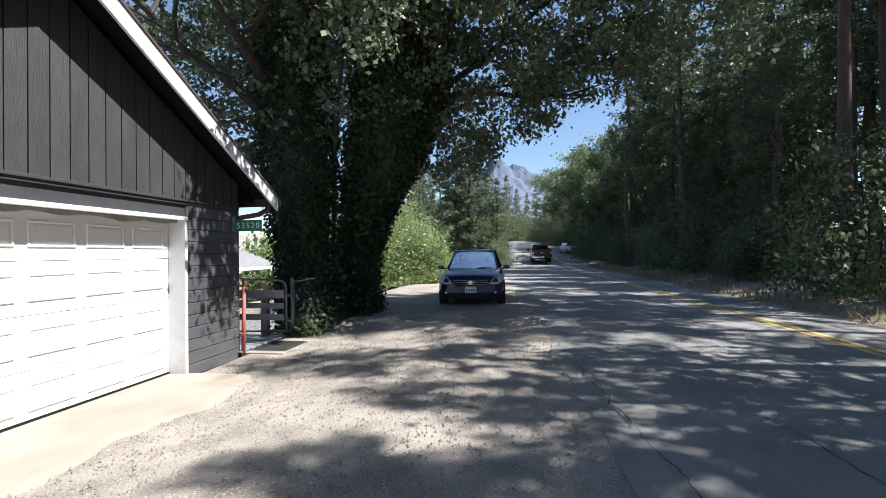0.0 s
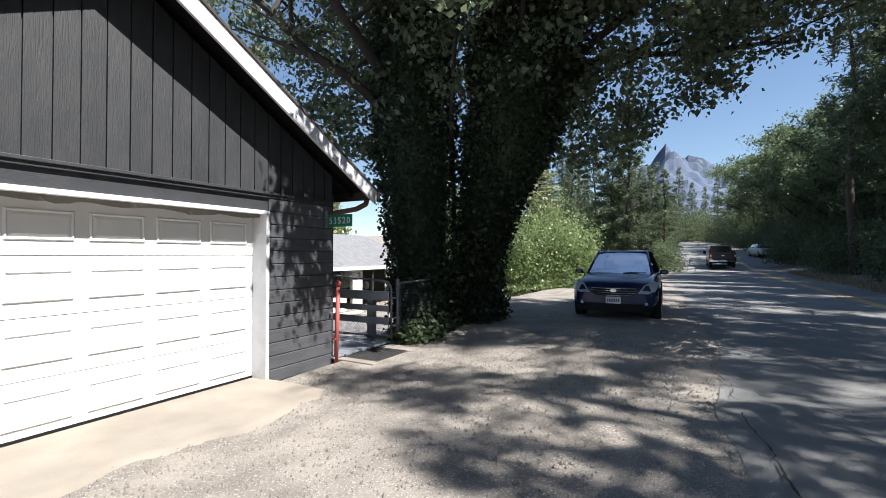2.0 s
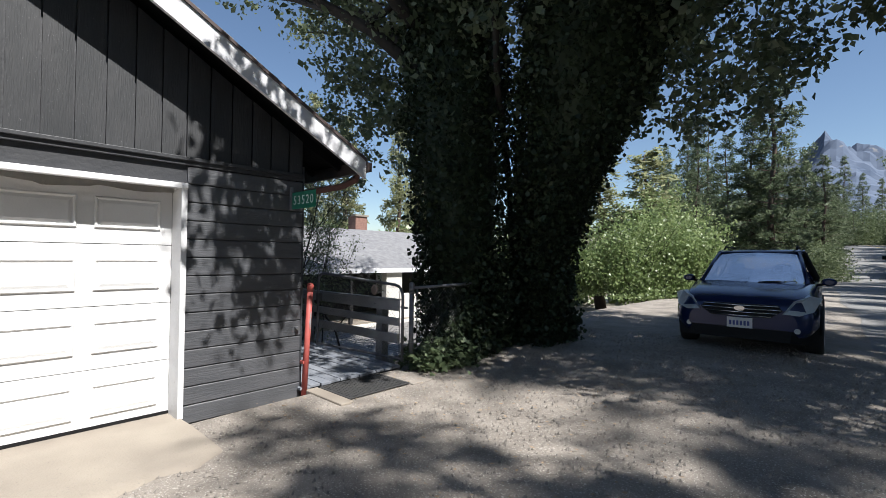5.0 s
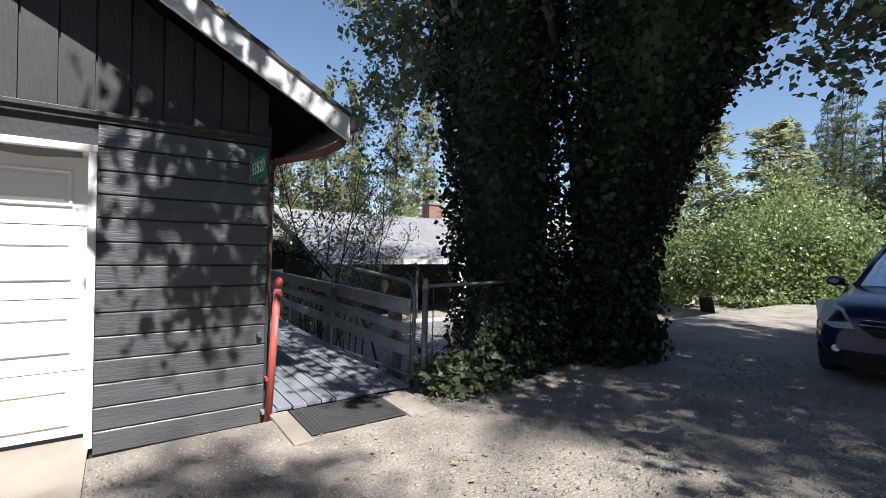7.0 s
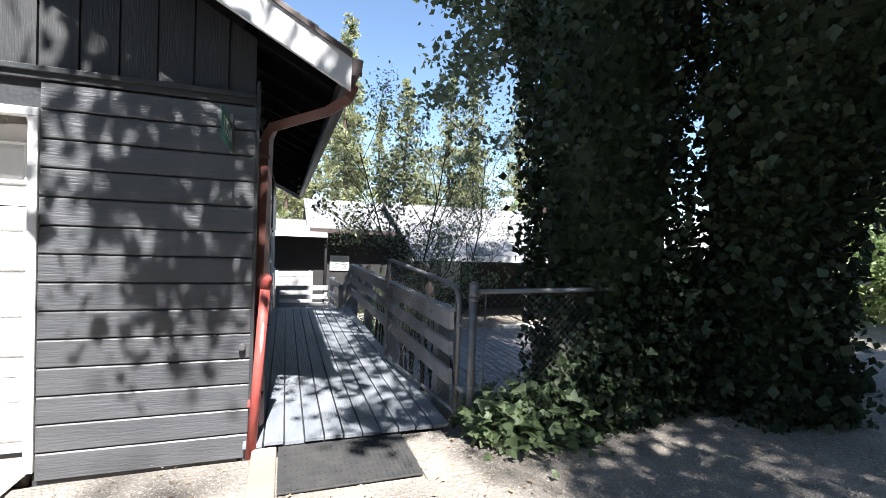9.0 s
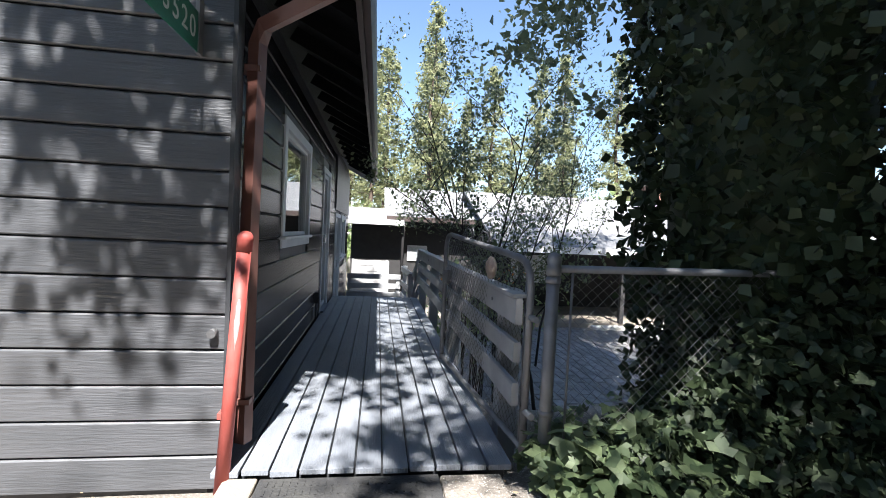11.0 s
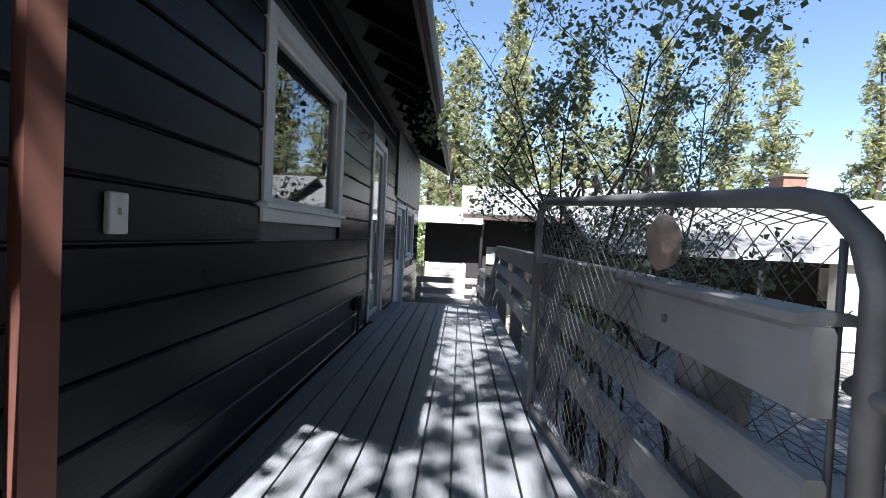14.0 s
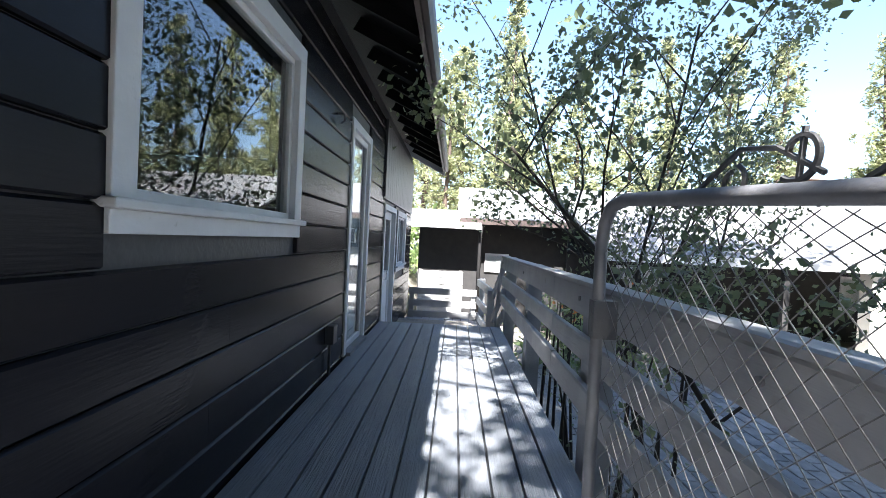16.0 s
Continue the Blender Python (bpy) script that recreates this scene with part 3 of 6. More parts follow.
def side_door(name, x0, x1, z0, z1, label, lit):
    t = thing(name, ((x0 + x1) / 2, SY, z0), label, "door", kind="structure")
    w = 0.075
    box("casing", x0, x0 + w, SY - 0.05, SY + 0.020, z0, z1, "white_trim", t, "", 0.004)
    box("casing", x1 - w, x1, SY - 0.05, SY + 0.020, z0, z1, "white_trim", t, "", 0.004)
    box("casing", x0 + w, x1 - w, SY - 0.05, SY + 0.020, z1 - w, z1, "white_trim", t, "", 0.004)
    a, b = x0 + w, x1 - w
    if lit:
        frame_bars(t, "door_leaf", a, b, z0 + 0.02, z1 - w, SY - 0.09, SY - 0.045, 0.11, "white_trim")
        mid = z0 + 1.0
        box("lock_rail", a + 0.11, b - 0.11, SY - 0.09, SY - 0.045, mid - 0.08, mid + 0.06, "white_trim", t)
        box("kick_panel", a + 0.11, b - 0.11, SY - 0.08, SY - 0.06, z0 + 0.13, mid - 0.08, "white_trim", t)
        g = box("pane", a + 0.11, b - 0.11, SY - 0.07, SY - 0.064, mid + 0.06, z1 - w - 0.11, "glass", t, "glass upper door pane")
        g.visible_shadow = False
    else:
        box("door_leaf", a, b, SY - 0.11, SY - 0.065, z0 + 0.02, z1 - w, "white_trim", t, "white flush door leaf", 0.004)
        frame_bars(t, "storm_frame", a, b, z0 + 0.02, z1 - w, SY - 0.045, SY - 0.012, 0.055, "white_trim", "white storm door frame")
        g = box("storm_glass", a + 0.055, b - 0.055, SY - 0.032, SY - 0.026, z0 + 0.075, z1 - w - 0.055, "glass", t, "clear storm door glass")
        g.visible_shadow = False
    pipe("door_handle", [(b - 0.03, SY - 0.01, z0 + 1.0), (b - 0.03, SY + 0.05, z0 + 1.0), (b - 0.03, SY + 0.05, z0 + 1.12), (b - 0.03, SY - 0.01, z0 + 1.12)], 0.008, "chrome", t, "small metal pull handle")
    box("threshold", a, b, SY - 0.09, SY + 0.06, z0 - 0.01, z0 + 0.02, "galv", t)
    return t


side_door("door_1", -9.24, -8.36, 0.075, 2.155, "closed white storm door with casing", False)
side_door("door_2", -11.42, -10.31, -0.43, 1.57, "white half-glazed door on the lower deck", True)


# roof of the garage building
def roof_half(side):
    """side +1 faces the deck, -1 the far side. Rows of shingles lie on a sheathing board."""
    t = thing("garage_roof", ((GX + REAR_X) / 2, RIDGE_Y + side * 2, 4), "grey shingle gable roof slope of the garage", "roof", kind="structure")
    x0, x1 = REAR_X - 0.45, GX + 0.42
    run, rise = EAVE_Y - RIDGE_Y, RIDGE_Z - EAVE_Z
    L = math.hypot(run, rise)
    nrm = Vector((0, side * rise / L, run / L))

    def at(s, off):
        return Vector((0, RIDGE_Y + side * run * s / L, RIDGE_Z - rise * s / L)) + nrm * off
    bm = bmesh.new()
    loft(bm, [[(x, *at(s, o).yz) for s, o in ((0, -0.03), (L, -0.03), (L, 0), (0, 0))] for x in (x0 + 0.03, x1 - 0.03)], smooth=False)
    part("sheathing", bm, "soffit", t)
    s = 0.0
    while s < L - 0.05:
        bm = bmesh.new()
        e = min(s + 0.28, L + 0.02)
        loft(bm, [[(x, *at(q, o).yz) for q, o in ((s, 0.002), (e, 0.006), (e, 0.016), (s, 0.006))] for x in (x0, x1)], smooth=False)
        part("shingle_row", bm, "shingle", t)
        s += 0.26
    for x, lab in ((x1, "white painted rake fascia board"), (x0 + 0.04, "white painted rear rake board")):
        bm = bmesh.new()
        loft(bm, [[(xx, *at(q, 0).yz) for q in (0, L)] + [(xx, at(L, 0).y, at(L, 0).z - 0.245), (xx, at(0, 0).y, at(0, 0).z - 0.27)] for xx in (x - 0.04, x - 0.002)], smooth=False)
        part("rake_fascia", bm, "fascia", t, lab)
    bm = bmesh.new()
    loft(bm, [[(xx, *at(q, 0.0).yz) for q in (0, L)] + [(xx, at(L, 0).y, at(L, 0).z - 0.035), (xx, at(0, 0).y, at(0, 0).z - 0.035)] for xx in (x1 - 0.002, x1 + 0.016)], smooth=False)
    part("drip_edge", bm, "gutter", t, "thin dark metal drip edge")
    if side > 0:
        x = x1 - 0.5
        while x > x0:
            bm = bmesh.new()
            a, b = L - 0.72, L - 0.01
            loft(bm, [[(xx, *at(q, -0.03).yz) for q in (a, b)] + [(xx, *at(b, -0.13).yz), (xx, *at(a, -0.16).yz)] for xx in (x, x + 0.045)], smooth=False)
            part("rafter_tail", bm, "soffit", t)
            x -= 0.61
    bm = bmesh.new()
    y = EAVE_Y if side > 0 else 2 * RIDGE_Y - EAVE_Y
    bx(bm, x0 + 0.04, x1 - 0.05, y - 0.04, y - 0.005, EAVE_Z - 0.17, EAVE_Z - 0.03)
    part("eave_fascia", bm, "fascia" if side < 0 else "gutter", t)
    return t


roof_half(1)
roof_half(-1)


def gutter():
    t = thing("rain_gutter", (-9, EAVE_Y + 0.05, EAVE_Z - 0.1), "dark brown metal rain gutter along the eave", "gutter")
    bm = bmesh.new()
    prof = [(0.0, 0.06), (0.0, -0.05), (0.045, -0.06), (0.066, -0.01), (0.074, 0.05), (0.069, 0.05), (0.060, -0.006), (0.042, -0.052), (0.006, -0.044), (0.006, 0.06)]
    loft(bm, [[(x, EAVE_Y + o, EAVE_Z - 0.10 + z) for o, z in prof] for x in (GX + 0.44, REAR_X - 0.4)], smooth=False)
    part("trough", bm, "gutter", t)
    box("end_cap", GX + 0.44, GX + 0.446, EAVE_Y, EAVE_Y + 0.066, EAVE_Z - 0.155, EAVE_Z - 0.045, "gutter", t)
    pts = [(-4.02, EAVE_Y + 0.05, EAVE_Z - 0.14), (-4.02, EAVE_Y + 0.02, EAVE_Z - 0.23), (-4.10, EAVE_Y - 0.12, EAVE_Z - 0.32), (-4.34, 7.46, 2.34), (-4.37, 7.42, 2.25), (-4.38, 7.405, 1.3), (-4.38, 7.405, 0.10)]
    pipe("downspout", pts, 0.047, "brown", t, "brown-red square downspout", 4, square=True)
    for z in (2.1, 0.32):
        box("pipe_strap", -4.43, -4.33, 7.34, 7.445, z, z + 0.03, "brown", t)
    return t


gutter()

# ---- deck, steps, fence ----
DZ = 0.06
deck = structure(box("deck", -10.16, -4.20, 7.32, 8.84, DZ - 0.20, DZ - 0.032, "charcoal_plain"), "grey painted plank deck walkway beside the building", "deck")
n_boards = 11
bw = (8.87 - 7.318) / n_boards
for k in range(n_boards):
    y = 7.318 + k * bw
    bm = bmesh.new()
    j = random.Random(k).uniform(-0.012, 0.012)
    bx(bm, -10.19 + j, -4.135 + j, y + 0.0055, y + bw - 0.0055, DZ - 0.030, DZ + 0.0015 * (k % 3), 0.004)
    part("deck_plank", bm, "deck", deck)
low_deck = structure(box("deck_lower", -13.6, -10.75, 7.32, 8.90, -0.62, -0.482, "charcoal_plain"), "lower grey plank landing below the steps", "deck")
for k in range(10):
    y = 7.318 + k * 0.158
    bm = bmesh.new()
    bx(bm, -13.62, -10.74, y + 0.004, y + 0.154, -0.478, -0.45, 0.004)
    part("deck_plank", bm, "deck", low_deck)
for k, zt in enumerate((-0.11, -0.28)):
    s = structure(box("deck_step", -10.48 - 0.29 * k, -10.165 - 0.29 * k, 7.32, 8.86, zt - 0.17, zt - 0.004, "charcoal_plain"), "grey plank step down to the landing", "step")
    for y0 in (7.325, 7.71, 8.09, 8.47):
        box("tread_plank", -10.485 - 0.29 * k, -10.195 - 0.29 * k, y0, y0 + 0.378, zt - 0.002, zt + 0.026, "deck", s)


def plank(t, name, p0, p1, h, thick, material="fence", cap=0.012):
    """A fence board from p0 to p1 (top edge centre line), h high, bevelled top."""
    p0, p1 = Vector(p0), Vector(p1)
    d = (p1 - p0)
    s = Vector((-d.y, d.x, 0)).normalized() * thick / 2
    bm = bmesh.new()
    secs = []
    for p in (p0, p1):
        secs.append([p + s * 0.7, p + s - Vector((0, 0, cap)), p + s - Vector((0, 0, h)), p - s - Vector((0, 0, h)), p - s - Vector((0, 0, cap)), p - s * 0.7])
    loft(bm, secs, smooth=False)
    return part(name, bm, material, t)


def deck_fence():
    t = thing("deck_fence", (-7.3, 8.92, 0), "grey painted board fence along the deck edge", "fence")
    y = 8.88
    for ztop, h in ((0.950, 0.145), (0.705, 0.110), (0.480, 0.130)):
        plank(t, "rail_board", (-10.30, y, ztop), (-7.28, y, ztop + 0.004), h, 0.04)
        plank(t, "rail_board", (-7.275, y, ztop), (-4.20, y, ztop + 0.006), h, 0.04)
    plank(t, "cap_board", (-10.32, y + 0.02, 0.968), (-4.22, y + 0.02, 0.978), 0.022, 0.10, cap=0.004)
    for x in (-10.22, -8.55, -6.72, -4.66):
        box("fence_post", x - 0.07, x + 0.07, y + 0.024, y + 0.15, -0.9, 0.955, "fence", t, "", 0.006)
    for x in (-10.2, -8.5, -6.7, -4.7, -5.4):
        bm = bmesh.new()
        tube(bm, [(x, y - 0.028, 0.88), (x, y - 0.019, 0.88)], 0.012, 8)
        part("bolt_head", bm, "galv", t)
    return t


deck_fence()


def stair_rail():
    t = thing("stair_rail", (-11.6, 8.9, -0.45), "grey board handrail down the steps", "railing")
    for dz in (0.0, -0.36, -0.66):
        plank(t, "sloped_board", (-10.34, 8.90, 0.93 + dz), (-11.35, 8.86, 0.40 + dz), 0.13, 0.04)
        plank(t, "rail_board", (-11.36, 8.86, 0.41 + dz), (-13.5, 8.74, 0.39 + dz), 0.13, 0.04)
    for x in (-11.4, -13.45):
        box("rail_post", x - 0.05, x + 0.05, 8.77, 8.88, -0.6, 0.40, "fence", t, "", 0.005)
    plank(t, "leaning_brace", (-10.36, 8.86, 0.90), (-10.75, 8.84, 0.02), 0.10, 0.035)
    return t


stair_rail()


def end_rail():
    t = thing("landing_rail", (-13.5, 8.0, -0.45), "grey horizontal board railing at the landing end", "railing")
    for z in (0.16, -0.08, -0.30):
        plank(t, "rail_board", (-13.5, 7.36, z), (-13.5, 8.72, z), 0.13, 0.035)
    for y in (7.42, 8.66):
        box("rail_post", -13.57, -13.52, y - 0.045, y + 0.045, -0.6, 0.15, "fence", t, "", 0.005)
    return t


end_rail()


# ---- trees ----
def limb_tree(bm, base, height, rng, radius, spread, levels=3, lean=(0, 0), start=0.35, forks=7, up=0.5):
    """A tapered trunk with forking limbs; returns the tips."""
    tips = []
    base = Vector(base)

    def grow(p, d, length, r, level):
        pts, radii = [p.copy()], [r]
        steps = 4 if level else 6
        for k in range(steps):
            d = (d + Vector(rng.normal(0, 0.13, 3)) + Vector((0, 0, 0.05 * up))).normalized()
            p = p + d * length / steps
            pts.append(p.copy())
            radii.append(r * (1 - 0.62 * (k + 1) / steps))
        tube(bm, pts, radii, 9 if level == 0 else (6 if level == 1 else 4), cap=level == 0)
        if level >= levels:
            tips.extend(pts[2:])
            return
        n = forks if level == 0 else 4
        for k in range(n):
            f = start + (1 - start) * (k + 0.6) / n if level == 0 else 0.35 + 0.65 * (k + 0.5) / n
            i = min(int(f * steps), steps - 1)
            q = pts[i].lerp(pts[i + 1], f * steps - i)
            a = 2.4 * k + rng.uniform(0, 1.2) + level
            side = Vector((math.cos(a), math.sin(a), up * rng.uniform(0.2, 1.1))).normalized()
            nd = (side * (1.0 if level == 0 else 0.8) + d * 0.55).normalized()
            grow(q, nd, length * spread * rng.uniform(0.75, 1.15) * (1 if level else 1.0), radii[i] * 0.62, level + 1)
        tips.append(pts[-1])

    grow(base, Vector((lean[0], lean[1], 1)).normalized(), height, radius, 0)
    return tips


def broad_tree(name, label, base, height, seed, radius, leaf, per_tip, puff, material, spread=0.48, lean=(0, 0), start=0.35, forks=8, levels=3, group="", up=0.5):
    rng = np.random.default_rng(seed)
    t = thing(name, base, label, "tree", group)
    bm = bmesh.new()
    tips = limb_tree(bm, base, height, rng, radius, spread, levels, lean, start, forks, up)
    part("trunk", bm, "bark", t, "dark rough-barked trunk and limbs")
    c = np.repeat(np.array([tuple(p) for p in tips]), per_tip, 0)
    c = c + rng.normal(0, puff, c.shape) * np.array([1, 1, 0.75])
    quads("crown", leaves_at(c, leaf, rng, 0.8), material, t)
    return t


def pine(name, label, base, height, seed, radius=0.28, bare=0.3, reach=2.6, material="pine", dens=1.0, leaf=0.30, group="", tuft=9):
    """A conifer: straight trunk, whorled drooping branches with needle tufts."""
    rng = np.random.default_rng(seed)
    t = thing(name, base, label, "tree", group)
    base = Vector(base)
    bm = bmesh.new()
    tube(bm, [base + Vector((0.12 * math.sin(k * 1.3 + seed), 0.12 * math.cos(k * 1.7 + seed), height * k / 7 - 0.3)) for k in range(8)], [radius * (1 - 0.93 * k / 7) for k in range(8)], 9)
    part("trunk", bm, "pinebark", t, "straight brown pine trunk")
    cs = []
    bb = bmesh.new()
    z = height * bare
    while z < height * 0.985:
        f = (z - height * bare) / (height * (1 - bare))
        r = reach * (1 - f) ** 0.75 * rng.uniform(0.7, 1.1) * min(1, 0.45 + 2.5 * f) + 0.25
        n = int(rng.integers(3, 6))
        for k in range(n):
            a = rng.uniform(0, 6.28)
            d = Vector((math.cos(a), math.sin(a), rng.uniform(-0.25, 0.25)))
            p0 = base + Vector((0, 0, z + rng.uniform(-0.2, 0.2)))
            p1 = p0 + d * r + Vector((0, 0, -0.05 * r))
            p2 = p0 + d * r * 0.5 + Vector((0, 0, 0.06 * r))
            tube(bb, [p0, p2, p1], [0.035 * (1 - f) + 0.012, 0.022, 0.008], 3, cap=False)
            m = max(2, int(r * 2.7 * dens))
            for j in range(m):
                u = 0.3 + 0.7 * (j + rng.uniform(0, 1)) / m
                q = p0.lerp(p1, u) + Vector(rng.normal(0, 0.10 + 0.10 * r * (1 - u), 3))
                cs.append(q)
        z += height * 0.028 * rng.uniform(0.7, 1.3)
    part("branchwork", bb, "pinebark", t)["kind"] = "stuff"
    c = np.array([tuple(p) for p in cs])
    c = np.repeat(c, tuft + 5, 0) + rng.normal(0, 0.15, (len(c) * (tuft + 5), 3))
    quads("crown", leaves_at(c, leaf, rng, 0.2, 0.28), material, t)
    return t


def shrub(name, label, base, size, seed, leaf, count, material, category="shrub", stems=9, hollow=0.45, group=""):
    """A leafy bush: stems from the ground and clumped leaves with an uneven outline."""
    rng = np.random.default_rng(seed)
    t = thing(name, base, label, category, group)
    base = Vector(base)
    bm = bmesh.new()
    ends = []
    for k in range(stems):
        a, r = rng.uniform(0, 6.28), rng.uniform(0.2, 0.8)
        e = base + Vector((math.cos(a) * r * size[0], math.sin(a) * r * size[1], size[2] * rng.uniform(0.5, 0.95)))
        m = base + Vector((math.cos(a) * r * size[0] * 0.4, math.sin(a) * r * size[1] * 0.4, size[2] * 0.4))
        tube(bm, [base + Vector((math.cos(a) * 0.15 * size[0], math.sin(a) * 0.15 * size[1], -0.1)), m, e], [0.03, 0.02, 0.007], 4, cap=False)
    part("stemwork", bm, "bark", t)["kind"] = "stuff"
    clumps = max(8, count // 60)
    d = rng.normal(size=(clumps, 3))
    d[:, 2] = np.abs(d[:, 2]) * 0.9 - 0.1
    d /= np.linalg.norm(d, axis=1)[:, None]
    rad = rng.uniform(hollow, 1.0, (clumps, 1)) * (1 + 0.18 * rng.normal(size=(clumps, 1)))
    c = np.array(tuple(base)) + d * rad * np.array(size) + np.array([0, 0, 0.05 * size[2]])
    c = np.repeat(c, count // clumps, 0)
    c = c + rng.normal(0, 0.16 * min(size), c.shape)
    gz = base.z + 0.03
    c[:, 2] = np.maximum(c[:, 2], gz + rng.uniform(0, 0.25, len(c)))
    quads("foliage", leaves_at(c, leaf, rng, 0.5, 0.7), material, t)
    return t


def ivy_column(t, axis, radii, count, seed, leaf=0.074):
    """Ivy leaves on a column whose middle line and radius are given by height."""
    rng = np.random.default_rng(seed)
    zs = np.array([p[2] for p in axis])
    z = rng.uniform(zs[0], zs[-1], count)
    cx = np.interp(z, zs, [p[0] for p in axis])
    cy = np.interp(z, zs, [p[1] for p in axis])
    r = np.interp(z, zs, radii)
    a = rng.uniform(0, 2 * np.pi, count)
    lump = np.array([noise.noise((math.cos(v) * 1.3 + seed, math.sin(v) * 1.3, w * 0.9)) for v, w in zip(a, z)])
    rr = r * (1 + 0.22 * lump) + 0.08 * rng.normal(size=count) + 0.05
    c = np.stack([cx + rr * np.cos(a), cy + rr * np.sin(a), z], 1)
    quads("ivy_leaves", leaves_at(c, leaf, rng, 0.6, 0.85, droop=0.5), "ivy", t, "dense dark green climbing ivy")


IVY_A, IVY_B = (-4.6, 10.7), (-3.42, 11.7)


def ivy_tree(name, label, base, axis, radii, height, seed, lean, count, limbs):
    t = thing(name, base, label, "tree", "ivy-clad oaks")
    rng = np.random.default_rng(seed)
    bm = bmesh.new()
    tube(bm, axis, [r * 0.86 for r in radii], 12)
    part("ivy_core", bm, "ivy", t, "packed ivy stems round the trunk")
    bm = bmesh.new()
    tips = []
    for (z0, dirx, diry, dirz, length, r) in limbs:
        p = Vector((np.interp(z0, [q[2] for q in axis], [q[0] for q in axis]), np.interp(z0, [q[2] for q in axis], [q[1] for q in axis]), z0))
        tips += limb_tree(bm, p, length, rng, r, 0.45, 2, (dirx / max(dirz, 0.05), diry / max(dirz, 0.05)), 0.3, 7, 0.35)
    part("trunk", bm, "bark", t, "dark spreading oak limbs")
    ivy_column(t, axis, radii, count, seed)
    c = np.repeat(np.array([tuple(p) for p in tips]), 46, 0)
    c = c + rng.normal(0, 0.27, c.shape) * np.array([1, 1, 0.7])
    front = (c[:, 1] < 7.9) & (c[:, 0] > -4.5)
    over = (c[:, 1] < 9.3) & (c[:, 0] - 0.72 * c[:, 2] < -3.0) & ~front
    u = rng.uniform(size=len(c))
    c = c[~(front & (u < 0.85)) & ~(over & (np.sin(c[:, 0] * 4.1) + np.sin(c[:, 1] * 4.7 + 1) > -0.3))]
    top = np.array((*axis[2][:2], 4.0))
    d = rng.normal(size=(330, 3))
    d /= np.linalg.norm(d, axis=1)[:, None]
    puffs = top + np.array([0.6, 0.3, 3.9]) + d * np.array([5.6, 4.2, 3.9]) * rng.uniform(0.35, 1.0, (330, 1))
    puffs = puffs[(puffs[:, 2] > 3.7 + 0.25 * np.abs(puffs[:, 0] - top[0]) * (puffs[:, 0] < top[0])) & ~((puffs[:, 0] > -3.6) & (puffs[:, 1] < 7.5))]
    lx, ly = puffs[:, 0] - 0.72 * puffs[:, 2], puffs[:, 1] + 0.04 * puffs[:, 2]
    sparse = (ly < 9.5) & (lx < -2.5)
    puffs = puffs[(rng.uniform(size=len(puffs)) < np.where((lx > -4.1) & (lx < -2.0) & (ly > 7.4) & (ly < 9.4), 0.2, np.where(sparse, 0.45, 0.9)))]
    if top[0] < -4:
        hang = np.array([-7.0, 10.9, 4.7]) + rng.normal(size=(85, 3)) * np.array([1.7, 0.8, 0.9])
        z = rng.uniform(5.8, 9.0, 60)
        patio_shade = np.stack([rng.uniform(-14.0, -8.6, 60) + 0.72 * z, rng.uniform(10.2, 14.0, 60), z], 1)
        puffs = np.concatenate([puffs, hang[(hang[:, 1] > 9.6) & (hang[:, 2] > 3.0)], patio_shade])
    else:
        x = rng.uniform(-1.9, -0.3, 17)
        puffs = np.concatenate([puffs, np.stack([x, rng.uniform(6.3, 7.15, 17), 1.39 * (x + 4.2) + rng.uniform(1.1, 2.7, 17)], 1)])
        # drooping boughs over the shoulder, higher the further out they reach
        x = rng.uniform(-2.6, 4.2, 170)
        droop = np.stack([x, rng.uniform(11.0, 15.0, 170), 3.75 + 0.62 * np.maximum(0, x + 1.2) + np.abs(rng.normal(0, 1.3, 170))], 1)
        # high boughs whose dapple falls on the deck
        z = rng.uniform(6.2, 9.0, 86)
        lx = np.concatenate([rng.uniform(-10.2, -4.2, 44), rng.uniform(-6.4, -3.9, 12), rng.uniform(-7.2, -4.3, 30)])
        ly = np.concatenate([rng.uniform(8.75, 9.8, 44), rng.uniform(7.8, 8.7, 12), rng.uniform(8.75, 9.7, 30)])
        high = np.stack([lx + 0.72 * z, ly - 0.04 * z, z], 1)
        z = rng.uniform(5.5, 9.0, 120)
        shade = np.stack([rng.uniform(-3.3, 1.0, 120) + 0.72 * z, rng.uniform(9.5, 12.6, 120) - 0.04 * z, z], 1)
        puffs = np.concatenate([puffs, droop, high, shade])
    e = np.repeat(puffs, 54, 0)
    c = np.concatenate([c, e + rng.normal(0, 0.21, e.shape) * np.array([1, 1, 0.6])])
    # openings in the crown above the mat and the garage door
    lx, ly = c[:, 0] - 0.72 * c[:, 2], c[:, 1] + 0.04 * c[:, 2]
    gap = (lx > -3.9) & (lx < -2.2) & (ly > 7.5) & (ly < 9.2) & (rng.uniform(size=len(c)) < 0.8)
    c = c[~gap & ~((ly < 5.9) & (lx < -2.4))]
    quads("crown", leaves_at(c, 0.12, rng, 0.8, 0.7), "oak", t, "spreading dark green oak foliage")
    return t


